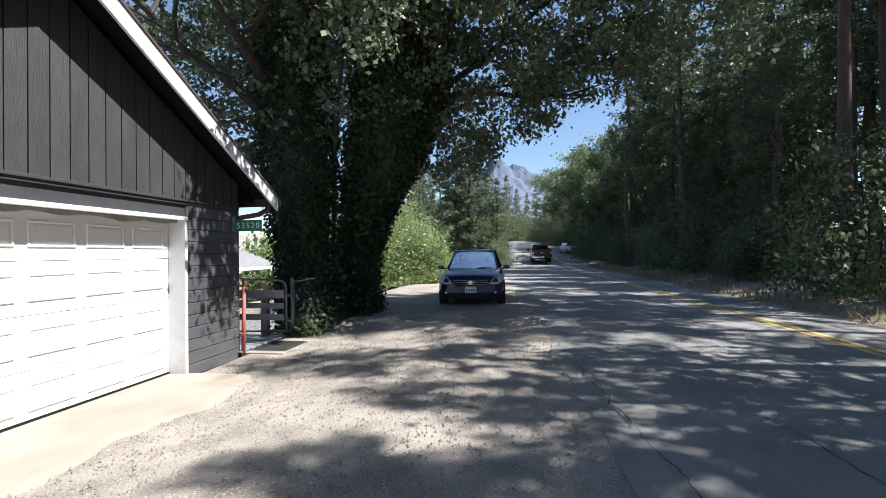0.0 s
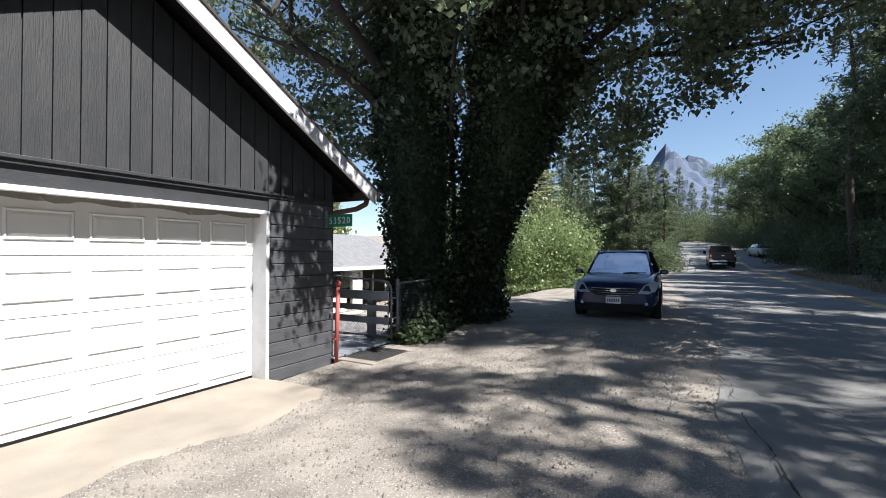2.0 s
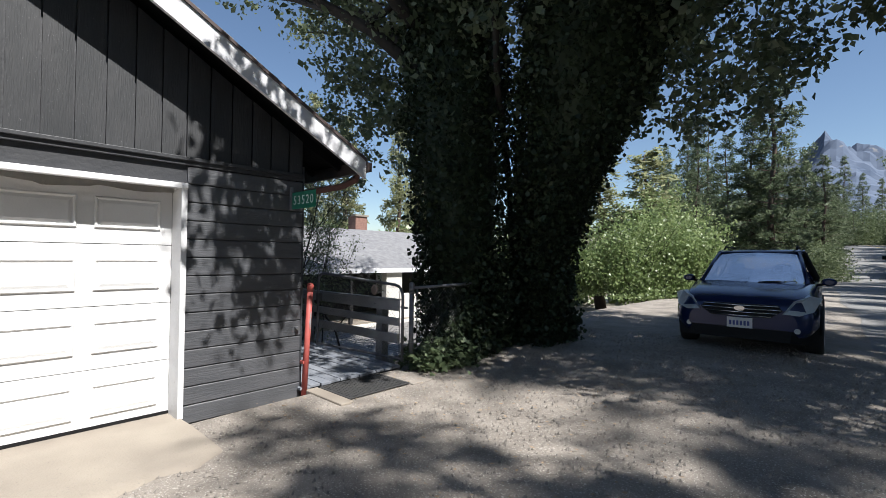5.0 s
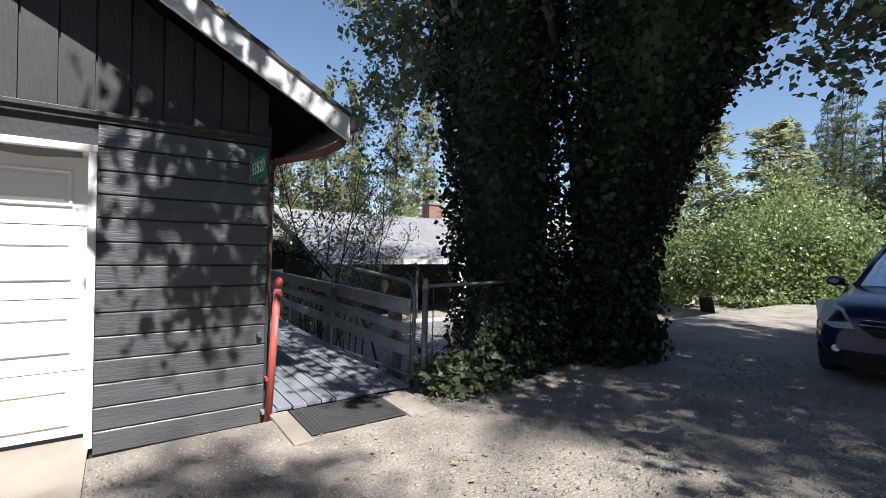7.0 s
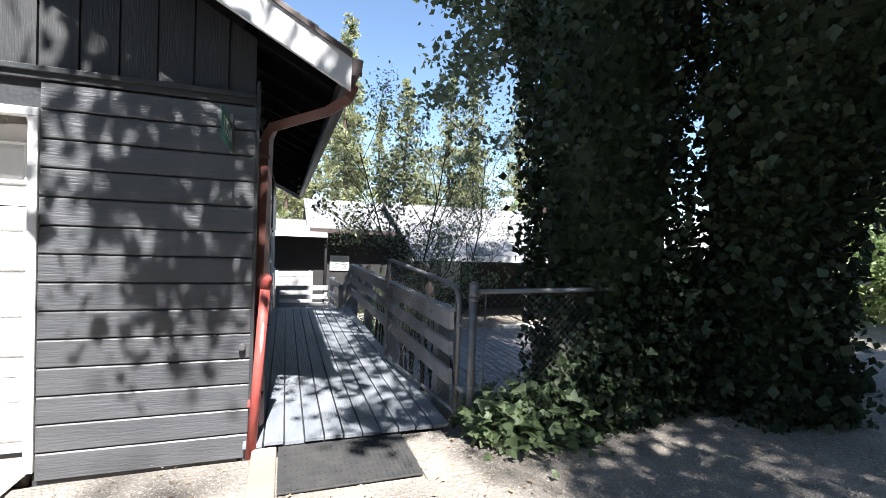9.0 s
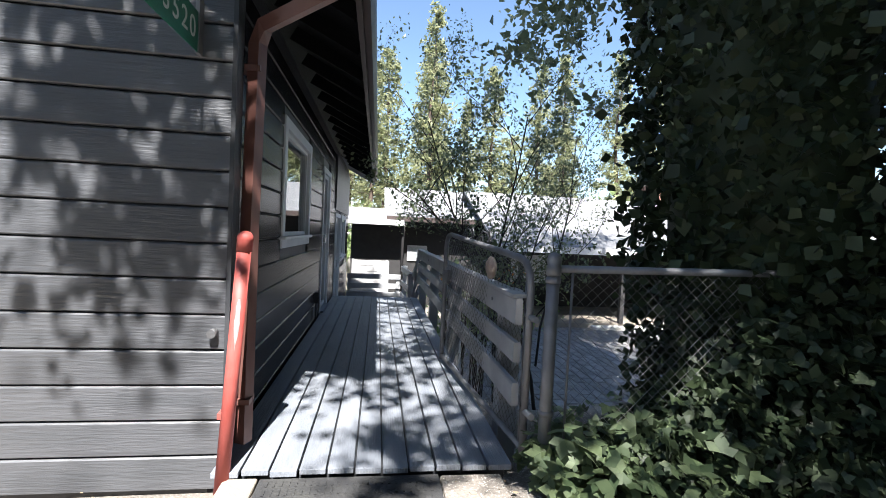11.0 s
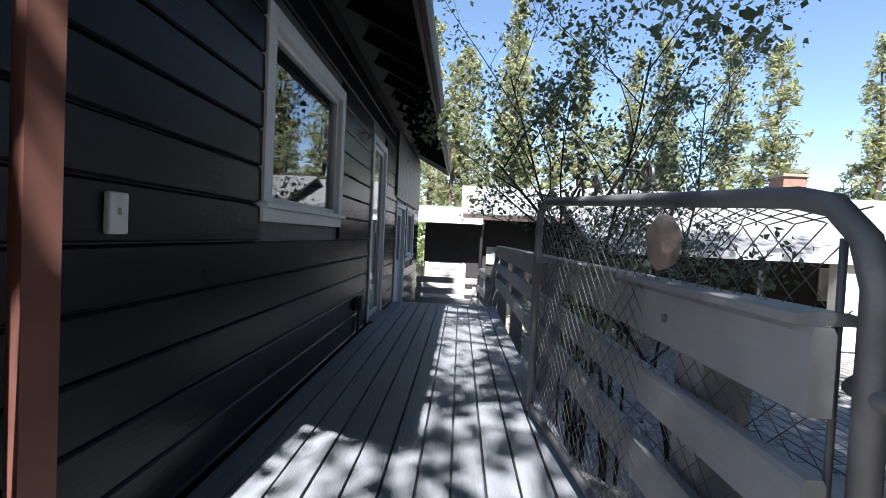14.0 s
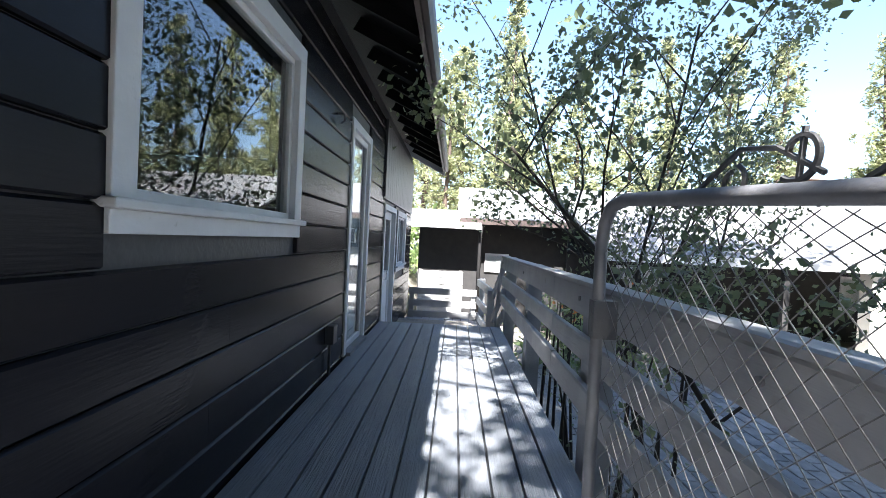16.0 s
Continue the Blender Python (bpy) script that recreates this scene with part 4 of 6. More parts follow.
# ---- gate, posts and wire ----
def chain_link(t, p0, p1, z0a, z1a, z0b, z1b, label="", pitch=0.066, r=0.0015):
    """Diamond wire between two uprights; heights run from (z0a, z1a) at p0 to (z0b, z1b) at p1."""
    p0, p1 = Vector((p0[0], p0[1], 0)), Vector((p1[0], p1[1], 0))
    L = (p1 - p0).length
    d = (p1 - p0) / L
    side = Vector((-d.y, d.x, 0)) * 0.003
    bm = bmesh.new()
    H = max(z1a - z0a, z1b - z0b)

    def at(s, h, o):
        f = s / L
        lo, hi = z0a + (z0b - z0a) * f, z1a + (z1b - z1a) * f
        return p0 + d * s + side * o + Vector((0, 0, min(lo + h, hi)))
    n = int((L + H) / pitch)
    for k in range(-int(H / pitch), n):
        for sgn in (1, -1):
            s0 = k * pitch
            a, b = (s0, s0 + H) if sgn > 0 else (s0 + H, s0)
            pts = []
            for q in range(9):
                s = a + (b - a) * q / 8
                h = H * q / 8
                if 0 <= s <= L:
                    pts.append(at(s, h, sgn))
            if len(pts) > 1:
                tube(bm, pts, r, 3, cap=False)
    return part("wire_mesh", bm, "wire", t, label or "weathered chain-link wire")


def gate():
    t = thing("chain_link_gate", (-4.2, 8.9, 0.06), "open galvanised chain-link gate folded along the fence", "gate")
    a, b = Vector((-4.17, 8.93, 0)), Vector((-6.07, 8.745, 0))
    d = (b - a).normalized()

    def p(s, z):
        q = a + d * s
        return (q.x, q.y, z)
    L = (b - a).length
    bend = [p(0, 0.10), p(0, 1.02), p(0.025, 1.10), p(0.08, 1.155), p(0.16, 1.175), p(L - 0.16, 1.285), p(L - 0.07, 1.27), p(L - 0.02, 1.22), p(L, 1.14), p(L, 0.09)]
    pipe("gate_frame", bend, 0.0215, "galv", t, "bent pipe gate frame", 10)
    pipe("bottom_rail", [p(0, 0.13), p(L, 0.12)], 0.019, "galv", t, "", 10)
    chain_link(t, p(0.02, 0), p(L - 0.02, 0), 0.13, 1.15, 0.12, 1.26)
    pipe("tension_bar", [p(0.06, 0.14), p(0.06, 1.10)], 0.006, "galv", t)
    for z in (0.34, 0.86):
        pipe("hinge_strap", [p(-0.09, z), p(0.0, z), p(0.03, z + 0.01)], 0.018, "galv", t)
    box("latch", -6.09, -6.03, 8.72, 8.80, 0.82, 0.95, "iron", t, "dark gate latch")
    # iron scrolls along the top rail
    def scroll(cx, cz, r0, r1, a0, turns, n=26):
        pts = []
        for k in range(n + 1):
            f = k / n
            r = r0 + (r1 - r0) * f
            ang = a0 + turns * 2 * math.pi * f
            pts.append(p(cx + r * math.cos(ang), cz + r * math.sin(ang)))
        return pts
    for base_s in (0.72, 1.12):
        z = 1.215 + 0.05 * (base_s - 0.6)
        bm = bmesh.new()
        tube(bm, scroll(base_s, z + 0.07, 0.025, 0.05, 0.4, 0.8), 0.0065, 5)
        tube(bm, scroll(base_s + 0.16, z + 0.04, 0.036, 0.022, 2.0, 0.9), 0.006, 5)
        tube(bm, [p(base_s - 0.05, z + 0.03), p(base_s + 0.05, z + 0.09), p(base_s + 0.14, z + 0.105), p(base_s + 0.3, z + 0.02), p(base_s + 0.36, z)], 0.006, 5)
        tube(bm, [p(base_s, z), p(base_s - 0.01, z + 0.115)], 0.006, 5)
        part("iron_scroll", bm, "iron", t, "dark wrought iron scroll")
    return t


gate()


def burl():
    t = thing("wood_disc", (-4.52, 8.86, 1.0), "pale knotty wooden disc hung on the gate wire", "ornament")
    bm = bmesh.new()
    bmesh.ops.create_icosphere(bm, subdivisions=3, radius=0.074)
    for v in bm.verts:
        k = 1 + 0.12 * noise.noise(v.co * 22)
        v.co = Vector((v.co.x * k, v.co.y * 0.45 * k, v.co.z * k)) + Vector((-4.69, 8.836, 1.085))
    part("disc", bm, "burl", t, "", True)
    pipe("hanger", [(-4.69, 8.846, 1.14), (-4.69, 8.866, 1.20)], 0.004, "iron", t)


burl()


def gate_post():
    t = thing("gate_post", (-4.08, 9.0, 0), "galvanised gate post with domed cap", "post")
    bm = bmesh.new()
    tube(bm, [(-4.08, 9.015, -0.1), (-4.085, 9.02, 1.13)], 0.034, 14)
    part("pole", bm, "galv", t)
    bm = bmesh.new()
    tube(bm, [(-4.085, 9.02, 1.10), (-4.085, 9.02, 1.15), (-4.085, 9.02, 1.155), (-4.085, 9.02, 1.18), (-4.085, 9.02, 1.21), (-4.085, 9.02, 1.222)], [0.039, 0.039, 0.033, 0.041, 0.031, 0.011], 14)
    part("cap", bm, "galv", t, "domed cap")
    for z in (0.35, 1.06):
        bm = bmesh.new()
        tube(bm, [(-4.085, 9.02, z), (-4.085, 9.02, z + 0.03)], 0.040, 14)
        part("clamp_band", bm, "galv", t)


gate_post()


def wire_fence():
    t = thing("wire_fence", (-4.1, 10, 0), "chain-link fence with pipe rail running into ivy", "fence")
    pipe("top_rail", [(-4.09, 9.03, 1.135), (-4.12, 11.0, 1.16), (-4.3, 14.5, 1.2)], 0.021, "galv", t, "", 10)
    pipe("tension_bar", [(-4.09, 9.13, 0.1), (-4.09, 9.13, 1.12)], 0.007, "galv", t)
    pipe("line_post", [(-4.13, 11.2, -0.1), (-4.13, 11.2, 1.2)], 0.024, "galv", t)
    chain_link(t, (-4.09, 9.06), (-4.12, 11.0), 0.05, 1.125, 0.05, 1.15)


wire_fence()


def red_pipe():
    t = thing("red_pipe_post", (-4.14, 7.36, 0), "leaning faded red capped pipe post at the corner", "post")
    a, b = Vector((-4.13, 7.375, -0.05)), Vector((-4.15, 7.445, 1.18))
    bm = bmesh.new()
    tube(bm, [a, b], 0.034, 16)
    part("pipe", bm, "red", t)
    d = (b - a).normalized()
    bm = bmesh.new()
    tube(bm, [b - d * 0.02, b + d * 0.035, b + d * 0.04, b + d * 0.06, b + d * 0.075, b + d * 0.082], [0.038, 0.038, 0.041, 0.036, 0.023, 0.006], 16)
    part("cap", bm, "red", t, "rounded red cap")
    bm = bmesh.new()
    q = a + d * 0.98
    rows = []
    for k in range(9):
        f = k / 8
        w = 0.55 * math.sin(math.pi * min(1, f * 1.15 + 0.1)) * (0.7 + 0.3 * noise.noise((f * 6, 0, 0)))
        row = []
        for j in range(5):
            ang = 0.25 + w * (j / 4 - 0.5) * 2
            row.append(bm.verts.new(q - d * 0.3 * f + Vector((math.cos(ang), math.sin(ang), 0)) * 0.0352))
        rows.append(row)
    for r0, r1 in zip(rows, rows[1:]):
        for j in range(4):
            bm.faces.new((r0[j], r0[j + 1], r1[j + 1], r1[j]))
    part("bare_patch", bm, "bare", t, "bare grey worn patch")
    box("bracket", -4.19, -4.12, 7.35, 7.40, 0.33, 0.36, "red", t)


red_pipe()


# ---- small fixtures on the building ----
def text_part(name, body, size, m, material, parent):
    cu = bpy.data.curves.new(name, "FONT")
    cu.body, cu.size, cu.align_x, cu.align_y, cu.extrude = body, size, "CENTER", "CENTER", 0.001
    cu.space_character = 1.25
    tmp = bpy.data.objects.new(name, cu)
    scene.collection.objects.link(tmp)
    me = bpy.data.meshes.new_from_object(tmp.evaluated_get(bpy.context.evaluated_depsgraph_get()))
    bpy.data.objects.remove(tmp)
    bm = bmesh.new()
    bm.from_mesh(me)
    bpy.data.meshes.remove(me)
    bmesh.ops.transform(bm, matrix=m, verts=bm.verts)
    return part(name, bm, material, parent)


def number_sign():
    t = thing("house_number_sign", (-4.16, 7.2, 2.2), "green metal plate with white house number 53520", "sign")
    box("plate", -4.16, -3.66, 7.197, 7.203, 2.105, 2.292, "sign", t, "", 0.001)
    box("bracket", -4.20, -4.15, 7.19, 7.21, 2.10, 2.36, "galv", t, "thin metal bracket")
    text_part("digits", "53520", 0.14, Matrix.Translation((-3.91, 7.195, 2.195)) @ Matrix.Rotation(radians(90), 4, "X"), "signtext", t)
    text_part("digits", "53520", 0.14, Matrix.Translation((-3.91, 7.205, 2.195)) @ Matrix.Rotation(radians(180), 4, "Z") @ Matrix.Rotation(radians(90), 4, "X"), "signtext", t)


number_sign()


def door_mat():
    t = thing("door_mat", (-3.85, 8.0, 0.02), "black ribbed rubber mat at the deck threshold", "mat")
    bm = bmesh.new()
    bx(bm, -4.12, -3.50, 7.56, 8.46, 0.015, 0.028, 0.004)
    part("base", bm, "rubber", t)
    bm = bmesh.new()
    y = 7.60
    while y < 8.43:
        x = -4.09
        while x < -3.55:
            bx(bm, x, x + 0.05, y, y + 0.012, 0.026, 0.033)
            x += 0.075
        y += 0.035
    part("ribs", bm, "rubber", t)["kind"] = "stuff"


door_mat()
structure(box("threshold_strip", -4.13, -3.40, 7.385, 7.55, -0.04, 0.03, "concrete", None, "", 0.01), "pale concrete strip beside the mat", "kerb")
structure(box("threshold_ramp", -4.13, -3.45, 8.47, 8.80, -0.06, 0.018, "ground", None, "", 0.012), "worn dirty edge at the deck threshold", "kerb")


def apron():
    bm = bmesh.new()
    n = 90
    a, b = [], []
    for k in range(n + 1):
        y = DOOR_Y0 - 0.3 + (DOOR_Y1 + 0.33 - DOOR_Y0) * k / n
        a.append((GX - 0.02, y, 0.008))
        e = -3.05 + 0.45 * noise.noise((y * 0.7, 0, 0)) + 0.12 * noise.noise((y * 3, 2, 0)) + 0.05 * noise.noise((y * 9, 5, 0))
        b.append((e, y, ground_z(e, y) + 0.012))
    loft(bm, [a, *[[(p[0] + (q[0] - p[0]) * f, p[1], max(0.010, ground_z(p[0] + (q[0] - p[0]) * f, p[1]) + 0.022)) for p, q in zip(a, b)] for f in (0.3, 0.6, 0.85)], b, [(q[0] + 0.02, q[1], -0.03) for q in b]], close=False, cap=False)
    return part("garage_apron", bm, "concrete")


structure(apron(), "pale worn concrete apron before the garage door", "apron")
t = thing("light_switch", (-4.72, SY, 1.1), "white weatherproof switch box on the dark siding", "switch")
box("cover", -4.755, -4.68, SY + 0.004, SY + 0.024, 1.035, 1.155, "plastic", t, "", 0.006)
box("toggle", -4.726, -4.71, SY + 0.023, SY + 0.036, 1.09, 1.11, "plastic", t)
t = thing("outlet_box", (-7.86, SY, 0.4), "dark painted outlet box with conduit to the deck", "outlet")
box("housing", -7.91, -7.80, SY + 0.004, SY + 0.07, 0.31, 0.45, "greybox", t, "", 0.006)
pipe("conduit", [(-7.85, SY + 0.03, 0.31), (-7.85, SY + 0.03, 0.07)], 0.012, "greybox", t)
t = thing("wall_hook", (-7.9, SY, 2.03), "small dark hook fixed to the siding", "hook")
pipe("hook", [(-7.9, SY, 2.05), (-7.9, SY + 0.05, 2.05), (-7.9, SY + 0.06, 2.0), (-7.9, SY + 0.03, 1.98)], 0.01, "iron", t)
t = thing("wall_hose_tap", (-4.19, 7.30, 0.75), "dark capped tap on the front corner", "tap")
pipe("tap_body", [(-4.2, 7.30, 0.745), (-4.15, 7.30, 0.745)], 0.022, "iron", t)

# ---- house across the patio ----
patio = structure(box("patio", -14.35, -8.3, 9.75, 20.0, -1.6, -1.36, "joint"), "grey brick-paved patio beside the low house", "patio")


def roof_slab(t, x0, z0, x1, z1, y0, y1, thick, name="roof", material="shingle_light"):
    bm = bmesh.new()
    loft(bm, [[(x0, y, z0), (x1, y, z1), (x1, y, z1 - thick), (x0, y, z0 - thick)] for y in (y0, y1)], smooth=False)
    return part(name, bm, material, t, "sun-bleached pale shingle roof")


def low_house():
    t = thing("low_house", (-17, 16, -1.35), "low dark house with pale sunlit roof and white posts", "house")
    box("porch_floor", -17.6, -14.5, 11.6, 27.0, -1.36, -1.2, "concrete", t)
    box("porch_step", -14.5, -14.15, 14.5, 20.5, -1.36, -1.26, "pillar", t)
    roof_slab(t, -14.25, 1.06, -19.4, 2.98, 11.4, 27.0, 0.08)
    roof_slab(t, -24.5, 1.06, -19.4, 2.98, 11.4, 27.0, 0.08)
    box("eave_fascia", -14.30, -14.24, 11.4, 27.0, 0.86, 1.055, "fascia", t, "white eave fascia board")
    box("porch_ceiling", -17.5, -14.32, 11.45, 27.0, 0.92, 0.96, "soffit", t)
    box("house_wall", -17.72, -17.55, 11.5, 27.0, -1.36, 2.1, "darkwall", t, "dark stained house wall")
    for y in (12.2, 15.4, 21.6):
        box("porch_post", -14.55, -14.42, y, y + 0.13, -1.2, 0.90, "darkwall", t, "dark porch post", 0.005)
    box("white_pillar", -14.72, -14.4, 17.25, 18.15, -1.2, 0.90, "pillar", t, "broad off-white pillar", 0.01)
    box("white_cabinet", -14.95, -14.5, 18.35, 19.6, -1.2, -0.14, "pillar", t, "white panelled cabinet", 0.01)
    box("cabinet_side", -14.78, -14.62, 20.2, 21.0, -1.2, 0.9, "pillar", t)
    for y in (12.9, 19.2, 22.6):
        fr = box("window_frame", -17.56, -17.51, y, y + 1.3, -0.35, 0.65, "white_trim", t, "white window frame")
        box("pane", -17.515, -17.505, y + 0.07, y + 1.23, -0.28, 0.58, "glass", fr, "dark window pane")
    # taller wing with its own roof
    roof_slab(t, -17.1, 1.80, -21.6, 3.14, 8.35, 14.2, 0.10)
    roof_slab(t, -26.1, 1.80, -21.6, 3.14, 8.35, 14.2, 0.10)
    box("wing_fascia", -17.14, -17.09, 8.35, 14.2, 1.62, 1.78, "gutter", t, "dark eave gutter board")
    bm = bmesh.new()
    loft(bm, [[(-17.1, y, 1.80), (-21.6, y, 3.14), (-21.6, y, 2.92), (-17.1, y, 1.60)] for y in (8.30, 8.35)], smooth=False)
    part("wing_barge_board", bm, "fascia", t, "white barge board")
    box("wing_wall", -18.1, -17.9, 8.5, 14.0, -1.36, 1.8, "darkwall", t, "dark stained wing wall")
    fr = box("window_frame", -17.9, -17.85, 9.15, 9.85, 0.25, 0.80, "white_trim", t, "white window frame")
    box("pane", -17.855, -17.845, 9.22, 9.78, 0.31, 0.74, "glass", fr, "dark window pane")
    pipe("porch_downpipe", [(-17.15, 8.98, 1.70), (-17.2, 8.94, 1.3), (-17.2, 8.93, -1.3)], 0.05, "darkwall", t)
    # brick chimney
    ch = box("chimney", -20.6, -19.9, 19.6, 20.4, 2.2, 3.75, "brick", t, "red brick chimney")
    box("chimney_cap", -20.66, -19.84, 19.54, 20.46, 3.75, 3.85, "concrete", ch)
    return t


low_house()


def breezeway():
    t = thing("breezeway_shed", (-17.5, 7.8, -0.5), "dark shed with a flat sunlit roof beyond the landing", "shed")
    roof_slab(t, -16.9, 1.62, -19.2, 2.12, 5.9, 8.95, 0.06)
    box("eave_fascia", -16.92, -16.88, 5.9, 8.95, 1.47, 1.60, "fascia", t, "white eave board")
    box("dark_wall", -17.9, -17.75, 7.18, 8.93, -1.3, 1.56, "darkwall", t, "dark stained wall")
    for k in range(6):
        box("pale_board", -16.9, -16.86, 7.3, 8.5, -0.85 + 0.19 * k, -0.67 + 0.19 * k, "slat", t, "", 0.004)
    for y in (7.32, 8.42):
        box("board_post", -16.98, -16.905, y - 0.04, y + 0.04, -1.3, 0.30, "slat", t)


breezeway()


# ---- vehicles ----
def wheel(t, x, y, z, r, w, side, rim="alloy", spokes=10):
    bm = bmesh.new()
    prof = [(r * 0.62, -w / 2), (r * 0.93, -w / 2), (r, -w * 0.36), (r, w * 0.36), (r * 0.93, w / 2), (r * 0.62, w / 2)]
    n = 28
    loft(bm, [[(x + o, y + q * math.cos(a), z + q * math.sin(a)) for q, o in prof] for a in [2 * math.pi * k / n for k in range(n)]] + [[(x + o, y + q, z) for q, o in prof]], cap=False)
    wh = part("tyre", bm, "tyre", t, "black rubber tyre")
    bm = bmesh.new()
    s = x + side * w * 0.42
    tube(bm, [(s - side * 0.08, y, z), (s - side * 0.075, y, z)], r * 0.63, 24)
    for k in range(spokes):
        a = 2 * math.pi * k / spokes
        c, sn = math.cos(a), math.sin(a)
        tube(bm, [(s, y + 0.04 * c, z + 0.04 * sn), (s + side * 0.004, y + r * 0.6 * c, z + r * 0.6 * sn)], [0.022, 0.017], 5)
    tube(bm, [(s - side * 0.05, y, z), (s + side * 0.008, y, z)], [0.07, 0.05], 12)
    n2 = 28
    loft(bm, [[(s + o, y + q * math.cos(a), z + q * math.sin(a)) for q, o in ((r * 0.58, 0.0), (r * 0.64, 0.004), (r * 0.64, -0.02 * side))] for a in [2 * math.pi * k / n2 for k in range(n2 + 1)]], cap=False)
    part("rim", bm, rim, wh, "spoked metal rim")


def body_loft(stations, n_side=None):
    """Stations: y, half width at sill, at belt, at top; z of sill, belt, top. Symmetric in x, rounded shoulders."""
    secs = []
    for y, w0, w1, w2, z0, z1, z2 in stations:
        half = [(w0 * 0.9, z0), (w0, z0 + 0.05), (w1, (z0 + z1) / 2), (w1 * 0.995, z1), (w1 * 0.96, z1 + (z2 - z1) * 0.35), (w2, z2 - 0.025 * (z2 - z1)), (w2 * 0.86, z2), (w2 * 0.4, z2 + 0.012)]
        secs.append([(x, y, z) for x, z in half] + [(-x, y, z) for x, z in half[::-1]])
    return secs


def wagon(place, turn):
    """Front of the car faces -y in its own frame."""
    t = thing("parked_car", (0, 0, 0), "dark blue station wagon parked on the dirt shoulder", "car")
    bm = bmesh.new()
    loft(bm, body_loft([(-2.37, 0.60, 0.66, 0.55, 0.34, 0.54, 0.70), (-2.30, 0.74, 0.80, 0.64, 0.30, 0.60, 0.82), (-2.10, 0.80, 0.885, 0.72, 0.30, 0.66, 0.90), (-1.6, 0.84, 0.905, 0.76, 0.30, 0.72, 0.97),
                        (-1.02, 0.89, 0.91, 0.82, 0.20, 0.78, 1.03), (-0.4, 0.89, 0.91, 0.86, 0.20, 0.86, 1.03), (1.2, 0.89, 0.91, 0.87, 0.20, 0.90, 1.05), (1.9, 0.88, 0.90, 0.85, 0.22, 0.92, 1.06), (2.25, 0.82, 0.86, 0.80, 0.28, 0.86, 1.05), (2.36, 0.76, 0.80, 0.74, 0.36, 0.80, 1.0)]))
    part("body", bm, "carblue", t, "glossy dark blue body")
    # cabin: roof shell with pillars, glass inset between
    bm = bmesh.new()
    loft(bm, [[(0.58, -0.12, 1.50), (-0.58, -0.12, 1.50), (-0.60, -0.10, 1.545), (0.60, -0.10, 1.545)], [(0.62, 0.5, 1.55), (-0.62, 0.5, 1.55), (-0.60, 0.5, 1.605), (0.60, 0.5, 1.605)],
              [(0.62, 1.4, 1.54), (-0.62, 1.4, 1.54), (-0.60, 1.4, 1.60), (0.60, 1.4, 1.60)], [(0.58, 2.05, 1.45), (-0.58, 2.05, 1.45), (-0.57, 2.08, 1.52), (0.57, 2.08, 1.52)]])
    part("roof", bm, "carblue", t, "blue roof panel")
    for s in (-1, 1):
        pipe("pillar", [(s * 0.74, -1.0, 1.01), (s * 0.66, -0.45, 1.33), (s * 0.60, -0.10, 1.52)], 0.035, "carblue", t, "windscreen pillar", 6)
        pipe("pillar", [(s * 0.84, 0.45, 1.03), (s * 0.64, 0.5, 1.55)], 0.045, "blackplastic", t, "", 6)
        pipe("pillar", [(s * 0.84, 1.4, 1.04), (s * 0.63, 1.35, 1.55)], 0.045, "blackplastic", t, "", 6)
        pipe("pillar", [(s * 0.80, 2.25, 1.04), (s * 0.60, 2.03, 1.48)], 0.06, "carblue", t, "", 6)
        pipe("roof_edge", [(s * 0.61, -0.10, 1.525), (s * 0.64, 0.5, 1.57), (s * 0.64, 1.4, 1.56), (s * 0.6, 2.05, 1.48)], 0.03, "carblue", t, "", 6)
        pipe("roof_rail", [(s * 0.56, 0.15, 1.60), (s * 0.56, 0.3, 1.655), (s * 0.56, 1.5, 1.655), (s * 0.56, 1.75, 1.58)], 0.018, "blackplastic", t, "black roof rail", 6)
        bm = bmesh.new()
        loft(bm, [[(s * 0.83, -0.75, 1.02), (s * 0.85, 2.1, 1.05)], [(s * 0.62, -0.05, 1.52), (s * 0.61, 1.95, 1.49)]], close=False, cap=False)
        bmesh.ops.solidify(bm, geom=list(bm.faces), thickness=0.005)
        g = part("side_glass", bm, "carglass", t, "tinted side windows")
        g.visible_shadow = False
        bm = bmesh.new()
        c = Vector((s * 1.0, -0.72, 1.06))
        loft(bm, [[(c.x + s * 0.10 * math.cos(a) * f, c.y + o, c.z + 0.065 * math.sin(a) * f) for a in [2 * math.pi * k / 14 for k in range(14)]] for o, f in ((-0.06, 0.55), (-0.03, 0.95), (0.03, 1.0), (0.05, 0.9))])
        mir = part("door_mirror", bm, "carblue", t, "blue door mirror")
        pipe("mirror_arm", [(s * 0.84, -0.66, 1.0), (s * 0.96, -0.68, 1.03)], 0.022, "blackplastic", mir)
        bm = bmesh.new()
        shape = [(0.50, -2.36, 0.655), (0.68, -2.31, 0.64), (0.83, -2.19, 0.70), (0.915, -1.90, 0.87), (0.80, -2.03, 0.905), (0.62, -2.26, 0.83)]
        loft(bm, [[(s * a * 1.01, b - 0.07, c) for a, b, c in shape], [(s * a * 0.96, b + 0.09, c) for a, b, c in shape]], smooth=False)
        part("headlight", bm, "lamp", t, "clear headlight lens")
        bm = bmesh.new()
        tube(bm, [(s * 0.66, -2.37, 0.43), (s * 0.66, -2.26, 0.43)], 0.036, 14)
        part("fog_lamp", bm, "lamp", t, "round fog lamp")
